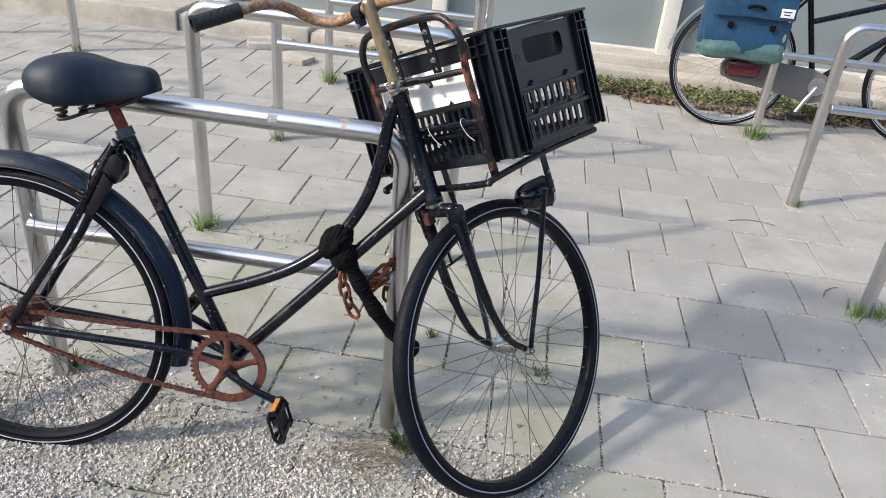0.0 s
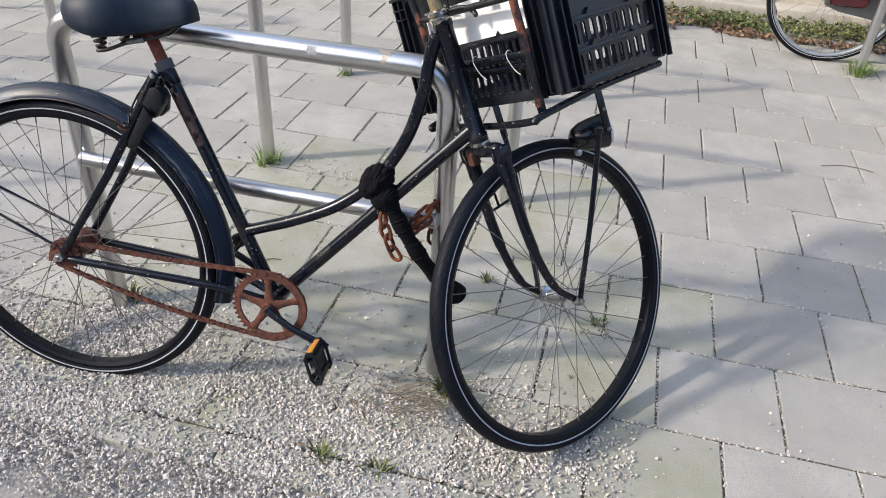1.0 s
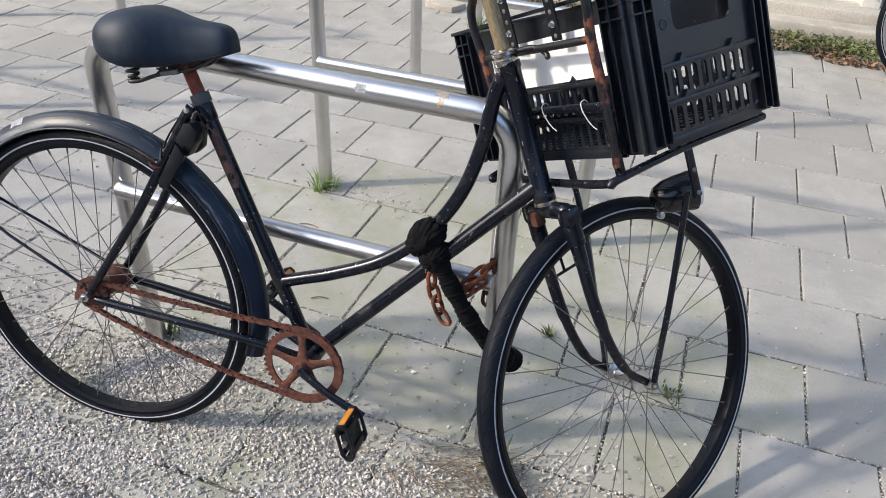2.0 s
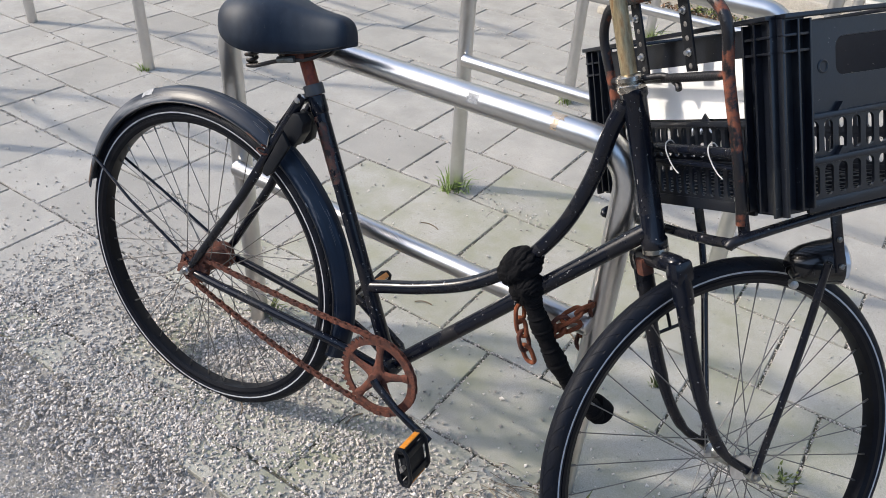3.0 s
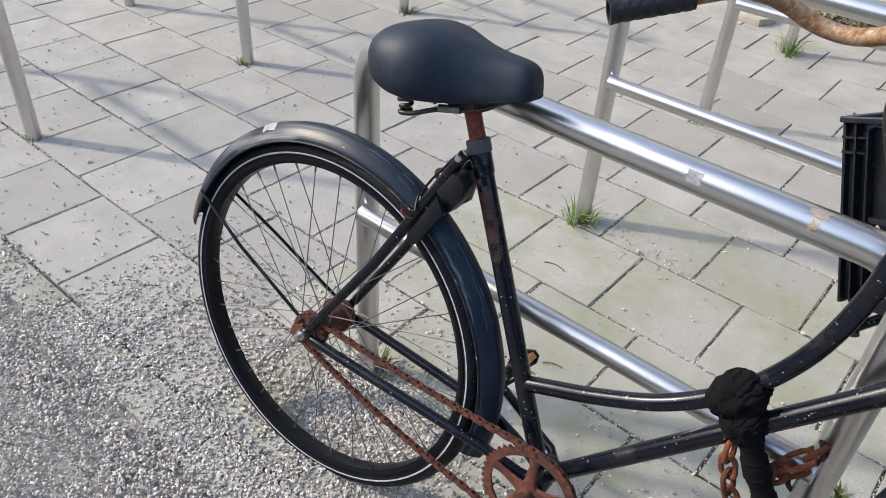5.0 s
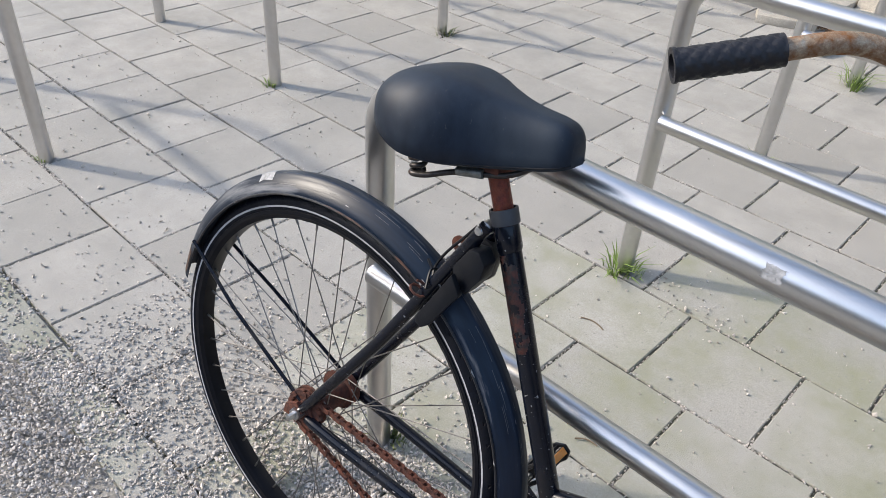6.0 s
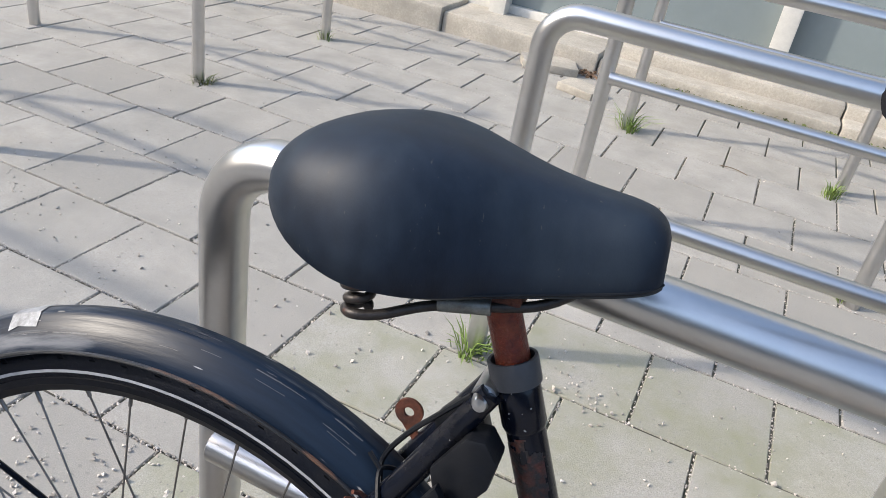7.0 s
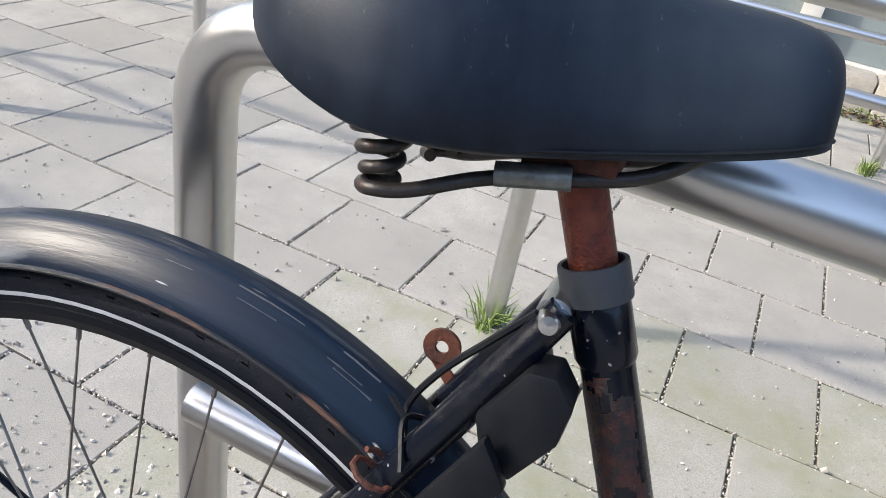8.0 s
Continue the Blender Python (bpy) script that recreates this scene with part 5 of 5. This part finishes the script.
tuft((0.115, 1.15, 0), 60, 0.04, 0.07, 0.0026, 1, lie=1.4)
tuft((0.155, 1.165, 0), 24, 0.035, 0.05, 0.0022, 2, lie=1.2)
tuft((0.245, 2.08, 0), 34, 0.03, 0.06, 0.0018, 3)
tuft((0.392, 3.07, 0), 70, 0.06, 0.1, 0.0032, 4, lie=1.1)
tuft((-1.51, 1.415, 0), 40, 0.03, 0.03, 0.003, 5, lie=1.0)
tuft((-1.305, 2.36, 0), 44, 0.045, 0.045, 0.003, 6, "flat dark weed at the foot of a stand", MOSS, 1.2, "weed", "weed")
tuft((-1.18, 3.32, 0), 40, 0.04, 0.07, 0.0025, 7)
tuft((-1.635, 0.51, 0), 16, 0.03, 0.025, 0.002, 8)
tuft((2.51, 0.79, 0), 60, 0.05, 0.06, 0.0025, 9)
tuft((2.59, 0.78, 0), 50, 0.04, 0.07, 0.002, 10)
tuft((2.69, 1.7, 0), 36, 0.03, 0.05, 0.002, 11)
tuft((2.84, 2.61, 0), 80, 0.07, 0.1, 0.0032, 12, lie=1.1)
tuft((1.25, 2.85, 0), 60, 0.05, 0.08, 0.0025, 13)
tuft((1.14, 1.95, 0), 30, 0.03, 0.04, 0.003, 14, lie=1.0)
tuft((0.905, 0.035, 0), 40, 0.03, 0.06, 0.005, 15, "leafy green weed beside the stand's foot", MOSS, 0.9, "weed", "weed")
tuft((0.635, -0.205, 0), 46, 0.03, 0.03, 0.0025, 16, "low green weed growing in the gravel", MOSS, 1.1, "weed", "weed")
tuft((0.77, -0.23, 0), 36, 0.035, 0.03, 0.0022, 17, "low green weed growing in the gravel", MOSS, 1.1, "weed", "weed")
tuft((-0.02, 0.285, 0), 30, 0.03, 0.05, 0.004, 18, "leafy green weed at the post's foot", MOSS, 1.0, "weed", "weed")
tuft((1.3, 0.36, 0), 50, 0.05, 0.014, 0.003, 19, "flat moss in a paving joint", MOSS, 1.5, "weed", "weed")
tuft((0.985, 0.52, 0), 24, 0.02, 0.03, 0.003, 20, "flat moss in a paving joint", MOSS, 1.2, "weed", "weed")

# dry roots and stalks heaped at the right foot of the first stand
rnd_ = random.Random(8)
stalks = bmesh.new()
for _ in range(120):
    p = Vector((rnd_.gauss(0.79, 0.07), rnd_.gauss(0.0, 0.04), rnd_.uniform(0.002, 0.012)))
    a = rnd_.uniform(-0.9, 0.7)
    length = rnd_.uniform(0.03, 0.11)
    d = Vector((math.cos(a), math.sin(a), rnd_.uniform(-0.02, 0.1))) * length
    q = p + d * 0.5 + Vector((0, 0, rnd_.uniform(0.0, 0.008)))
    sweep(stalks, [p, q, p + d], 0.0008, 4, caps=False)
tagged(part("dry_stalks", stalks, TWIG), "tangle of thin dry brown stalks on the gravel", "dead plant", kind="stuff")
for k, (x, y, a, length) in enumerate(((0.125, 0.905, -8, 0.07), (0.295, 0.53, 12, 0.05), (0.18, 0.33, 20, 0.06), (0.1, 0.0, -60, 0.07), (0.55, -0.17, -30, 0.1), (0.7, 0.62, -35, 0.06), (0.36, 0.05, 70, 0.05), (2.3, 1.5, -6, 0.2), (2.44, 0.9, 40, 0.12), (0.8, 2.9, -20, 0.12))):
    d = Vector((math.cos(radians(a)), math.sin(radians(a)), 0)) * length
    n = Vector((-d.y, d.x, 0)) * 0.12
    tagged(part("twig", tube(smooth_line([(0, 0, 0.003), d * 0.4 + n + Vector((0, 0, 0.004)), d * 0.75 + n * 0.8 + Vector((0, 0, 0.003)), d + Vector((0, 0, 0.002))]), 0.0018, 6), TWIG, None, "", Matrix.Translation((x, y, 0))), "thin dark dry twig lying on the paving", "twig", "twigs")


def litter(name, u0, u1, v0, v1, n, material, size, label, category, seed, tall=0.0):
    rnd2 = random.Random(seed)
    b = bmesh.new()
    for _ in range(n):
        u, v = rnd2.uniform(u0, u1), v0 + (v1 - v0) * rnd2.random() ** 1.3
        if noise.noise(Vector((u * 2.2, v * 4, seed))) < -0.15:
            continue
        p = U * u + V * v + Vector((0, 0, rnd2.uniform(0.003, 0.02 + tall)))
        s = size * rnd2.uniform(0.5, 1.2)
        m = pose(*p, rnd2.uniform(-50, 50), rnd2.uniform(-50, 50), rnd2.uniform(0, 360))
        w = rnd2.uniform(0.4, 0.7)
        vs = [b.verts.new(m @ Vector(c)) for c in ((-s, 0, 0), (-0.3 * s, -w * s, 0.12 * s), (0.5 * s, -0.7 * w * s, 0.1 * s), (s, 0, -0.1 * s), (0.4 * s, 0.8 * w * s, 0.15 * s), (-0.4 * s, w * s, 0.05 * s))]
        b.faces.new((vs[0], vs[1], vs[2], vs[3]))
        b.faces.new((vs[0], vs[3], vs[4], vs[5]))
    return tagged(part(name, b, material, None, "", None, 180), label, category, kind="stuff")


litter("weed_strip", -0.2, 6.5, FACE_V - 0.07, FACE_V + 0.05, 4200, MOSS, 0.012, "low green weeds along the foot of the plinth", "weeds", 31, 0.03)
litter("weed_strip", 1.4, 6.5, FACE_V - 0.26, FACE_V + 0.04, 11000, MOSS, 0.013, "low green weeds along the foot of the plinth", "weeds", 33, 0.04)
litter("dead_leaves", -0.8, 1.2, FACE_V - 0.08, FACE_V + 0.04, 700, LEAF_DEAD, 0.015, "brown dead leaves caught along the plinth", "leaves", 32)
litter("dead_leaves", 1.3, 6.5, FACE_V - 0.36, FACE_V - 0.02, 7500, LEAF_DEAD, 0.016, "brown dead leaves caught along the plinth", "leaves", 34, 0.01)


def broken_block(at, size, turn, seed):
    b = block(size, (0, 0, size[2] / 2), 0.006)
    bmesh.ops.subdivide_edges(b, edges=b.edges[:], cuts=2, use_grid_fill=True)
    rough(b, 0.012, 0, seed)
    return tagged(part("concrete_fragment", b, CONCRETE, None, "", Matrix.Translation(at) @ Matrix.Rotation(radians(turn), 4, "Z"), 30), "broken piece of grey concrete slab lying on the paving", "rubble", "concrete fragments")


broken_block(U * -0.7 + V * 3.71, (0.3, 0.2, 0.045), 12, 41)
broken_block(U * -0.43 + V * 3.43, (0.2, 0.15, 0.04), -25, 42)


# ---- paving slabs ----
pavement = thing("pavement", Matrix(), "grey square concrete paving slabs in half bond, gritty joints", "pavement", kind="structure")


def slab_mesh(name, seed, material):
    rnd = random.Random(seed)
    bm = bmesh.new()
    s = 0.1503
    top = [bm.verts.new((x * (s - 0.0022), y * (s - 0.0022), 0.0)) for x, y in ((-1, -1), (1, -1), (1, 1), (-1, 1))]
    mid = [bm.verts.new((x * s + rnd.uniform(-0.0006, 0.0006), y * s + rnd.uniform(-0.0006, 0.0006), -0.003)) for x, y in ((-1, -1), (1, -1), (1, 1), (-1, 1))]
    low = [bm.verts.new((x * s, y * s, -TILE_H)) for x, y in ((-1, -1), (1, -1), (1, 1), (-1, 1))]
    bm.faces.new(top)
    for a, b in ((top, mid), (mid, low)):
        for k in range(4):
            bm.faces.new((a[k], b[k], b[(k + 1) % 4], a[(k + 1) % 4]))
    bmesh.ops.recalc_face_normals(bm, faces=bm.faces)
    me = bpy.data.meshes.new(name)
    bm.to_mesh(me)
    bm.free()
    me.materials.append(material)
    return me


slab_meshes = [slab_mesh("slab", k, TILE) for k in range(4)]
mossy_meshes = [slab_mesh("slab", k, MOSSY_TILE) for k in range(4)]
rest = bmesh.new()
singles = 0
rnd = random.Random(5)
for j in range(-2, 15):
    for i in range(-24, 26):
        u = (i + (0.5 if j % 2 else 0.0)) * PITCH - PITCH / 2
        v = (j + 0.5) * PITCH
        p = plan(u, v)
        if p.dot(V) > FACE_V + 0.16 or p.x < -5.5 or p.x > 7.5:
            continue
        dz = rnd.uniform(-0.0016, 0.0016)
        m = Matrix.Translation(p + Vector((0, 0, dz))) @ Matrix.Rotation(ROW + rnd.uniform(-0.004, 0.004), 4, "Z") @ pose(0, 0, 0, rnd.uniform(-0.25, 0.25), rnd.uniform(-0.25, 0.25), 0)
        if -1.9 < p.x < 2.7 and -0.5 < p.y < 2.6 and singles < 300:
            mossy = -0.3 < p.x < 1.5 and p.y < 1.25
            o = new("slab", (mossy_meshes if mossy else slab_meshes)[(i * 7 + j * 3) % 4])
            o.parent, o.matrix_basis = pavement, m
            singles += 1
        else:
            me = slab_meshes[(i * 7 + j * 3) % 4]
            k0 = len(rest.verts)
            rest.from_mesh(me)
            rest.verts.ensure_lookup_table()
            bmesh.ops.transform(rest, matrix=m, verts=rest.verts[k0:])
rest_ob = part("far_slabs", rest, TILE, pavement)
rest_ob["kind"] = "stuff"

# pale grit filling the long joints
for j in range(-1, 14):
    b = bmesh.new()
    n = 60
    low, high = [], []
    for k in range(n + 1):
        u = -5.2 + 9.2 * k / n
        low.append(b.verts.new(plan(u, j * PITCH - 0.0042, -0.0052 + rnd.uniform(-0.0014, 0.0014))))
        high.append(b.verts.new(plan(u, j * PITCH + 0.0042, -0.0052 + rnd.uniform(-0.0014, 0.0014))))
    for k in range(n):
        b.faces.new((low[k], low[k + 1], high[k + 1], high[k]))
    part("joint_grit", b, GRIT, pavement, "pale gritty joint filling")

# edging strip along the end of the slabs
for i in range(-9, 9):
    u0 = i * 0.62 - 0.2
    b = block((0.614, 0.098, 0.08), (0, 0, -0.04), 0.003)
    o = part("edging_stone", b, MOSSY_TILE if i < 4 else TILE, pavement, "narrow concrete edging stone", Matrix.Translation(plan(u0, -2 * PITCH - 0.056, 0.001)) @ Matrix.Rotation(ROW, 4, "Z"))

# ---- stone chips ----
def chips(name, spots, label):
    """Many small broken stones; spots: rows of x, y, z, size."""
    rng = np.random.default_rng(11)
    n = len(spots)
    base = np.array([(1, 0, 0), (-1, 0, 0), (0, 1, 0), (0, -1, 0), (0, 0, 1), (0, 0, -1)], float)
    tri = np.array([(0, 2, 4), (2, 1, 4), (1, 3, 4), (3, 0, 4), (2, 0, 5), (1, 2, 5), (3, 1, 5), (0, 3, 5)])
    v = np.repeat(base[None], n, 0) * (1 + rng.uniform(-0.35, 0.35, (n, 6, 1))) + rng.uniform(-0.22, 0.22, (n, 6, 3))
    v *= rng.uniform(0.75, 1.25, (n, 1, 3)) * np.array([1.0, 1.0, 0.6])
    q = rng.normal(size=(n, 4)) * np.array([1.0, 0.45, 0.45, 1.0])
    q /= np.linalg.norm(q, axis=1)[:, None]
    w, x, y, z = q.T
    rot = np.stack([np.stack([1 - 2 * (y * y + z * z), 2 * (x * y - z * w), 2 * (x * z + y * w)], -1),
                    np.stack([2 * (x * y + z * w), 1 - 2 * (x * x + z * z), 2 * (y * z - x * w)], -1),
                    np.stack([2 * (x * z - y * w), 2 * (y * z + x * w), 1 - 2 * (x * x + y * y)], -1)], 1)
    v = np.einsum("nij,nkj->nki", rot, v) * spots[:, None, 3:4] + spots[:, None, :3]
    faces = (tri[None] + 6 * np.arange(n)[:, None, None]).reshape(-1, 3)
    me = bpy.data.meshes.new(name)
    me.vertices.add(n * 6)
    me.vertices.foreach_set("co", v.reshape(-1))
    me.loops.add(faces.size)
    me.loops.foreach_set("vertex_index", faces.reshape(-1).astype(np.int32))
    me.polygons.add(len(faces))
    me.polygons.foreach_set("loop_start", np.arange(0, faces.size, 3, dtype=np.int32))
    me.polygons.foreach_set("use_smooth", np.zeros(len(faces), dtype=bool))
    me.update(calc_edges=True)
    me.materials.append(GRAVEL)
    return tagged(new(name, me), label, "gravel", kind="stuff")


rng = np.random.default_rng(3)


def lay(u, v, size, lift=0.0):
    p = np.array([TILE_ORIGIN + U * a + V * b for a, b in zip(u, v)])
    p[:, 2] = size * 0.45 + lift
    return np.column_stack([p, size])


def thick(u, v):
    """How thickly chips lie at a place of the paving plan, 0 to 1."""
    p = plan(u, v)
    n = 0.5 + 0.5 * noise.noise(Vector((u * 3.1, v * 3.1, 0.3))) + 0.35 * noise.noise(Vector((u * 9, v * 9, 2.0)))
    edge = -2 * PITCH
    if v < edge - 0.1:
        d = (0.46 + 1.9 * (n - 0.45)) * max(0.0, 1.0 - max(0.0, -1.0 - v) * 0.45)
        if v > -1.4:
            d *= min(1.0, 0.2 + max(0.0, (v + 1.4) * 3 - 0.2 * abs(n - 0.5))) * min(1.0, max(0.1, min(u + 3.9, 0.5 - u) * 2.5))
    elif v < edge:
        d = 0.45 * n + 1.3 * max(0.0, n - 0.45)
    else:
        d = (0.034 if p.x < 0.1 else 0.018) + 0.03 * max(0.0, n - 0.35) + (0.55 * math.exp(-((v - edge) / 0.035) ** 2) * n if p.x < 1.1 else 0.0)
        for cx, cy, rx, ry, amount in ((-0.02, 0.2, 0.14, 0.09, 1.0), (0.12, 0.19, 0.1, 0.06, 0.9), (0.95, -0.17, 0.2, 0.1, 0.9), (0.66, -0.12, 0.16, 0.07, 0.8), (0.25, 1.15, 0.07, 0.035, 0.8), (0.33, 1.08, 0.09, 0.04, 0.4), (-0.5, 0.1, 0.3, 0.14, 0.22), (0.16, 0.02, 0.26, 0.12, 1.2), (0.5, -0.03, 0.22, 0.09, 0.95), (0.8, -0.06, 0.18, 0.1, 1.0), (0.08, 0.17, 0.17, 0.1, 1.1),
                                       (-0.35, 0.1, 0.4, 0.12, 0.3), (-0.75, 0.3, 0.45, 0.16, 0.14), (1.15, -0.12, 0.22, 0.09, 0.5), (0.38, 1.1, 0.12, 0.06, 0.45), (0.3, 1.2, 0.1, 0.05, 0.5), (1.05, 0.08, 0.1, 0.05, 0.25)):
            g = ((p.x - cx) / rx) ** 2 + ((p.y - cy) / ry) ** 2
            d += amount * math.exp(-g) * min(1.2, 0.3 + n)
        d *= max(0.25, min(1.0, 1.35 - 0.55 * p.y))
    if v > edge:
        d *= 0.72
    return min(1.0, max(0.0, d))


cand_u = np.concatenate([rng.uniform(-6.5, 3.5, 60000), rng.uniform(-3.9, 0.5, 125000), rng.uniform(-4.2, 1.9, 70000), rng.uniform(-2.4, -0.2, 60000)])
cand_v = np.concatenate([rng.uniform(-4.2, -0.7, 60000), rng.uniform(-1.4, -0.6, 125000), rng.uniform(-0.62, 1.1, 70000), rng.uniform(-0.715, 0.0, 60000)])
keep = np.array([rng.random() < thick(a, b) for a, b in zip(cand_u, cand_v)])
u, v = cand_u[keep], cand_v[keep]
size = rng.uniform(0.0023, 0.0052, len(u)) * np.where(v < -2 * PITCH - 0.25, 0.8, 1.0) * np.where(rng.random(len(u)) < 0.1, 1.4, 1.0)
heap = np.where(v < -2 * PITCH - 0.1, rng.uniform(-0.002, 0.004, len(u)), rng.uniform(0.0, 0.002, len(u)))
all_chips = [lay(u, v, size, heap)]
# grit in the joints
for j in range(-1, 8):
    n = int(4200 / (1 + 0.25 * max(0, j)))
    us = rng.uniform(-4.0, 2.6, n)
    clump = np.array([noise.noise(Vector((x * 4.0, j * 7.7, 1.5))) for x in us])
    us = us[rng.random(n) < 0.45 + 0.9 * clump]
    n = len(us)
    spread = np.array([0.0035 + 0.006 * max(0.0, noise.noise(Vector((x * 2.6, j * 3.3, 9.0)))) for x in us])
    all_chips.append(lay(us, j * PITCH + rng.normal(0, 1, n) * spread, rng.uniform(0.0016, 0.004, n), -0.0028))
for j in range(-2, 8):
    for i in range(-13, 8):
        n = int(95 / (1 + 0.3 * max(0, j)))
        x0 = (i + (0.5 if j % 2 else 0.0)) * PITCH
        all_chips.append(lay(x0 + rng.normal(0, 0.0032, n), (j + rng.random(n)) * PITCH, rng.uniform(0.0016, 0.0036, n), -0.003))
# a few loose stones over the rest
n = 900
all_chips.append(lay(rng.uniform(-4.5, 3.0, n), rng.uniform(-0.5, 2.6, n), rng.uniform(0.0022, 0.0046, n)))
chips("stone_chippings", np.concatenate(all_chips), "pale grey stone chippings scattered over slabs and lying in joints")
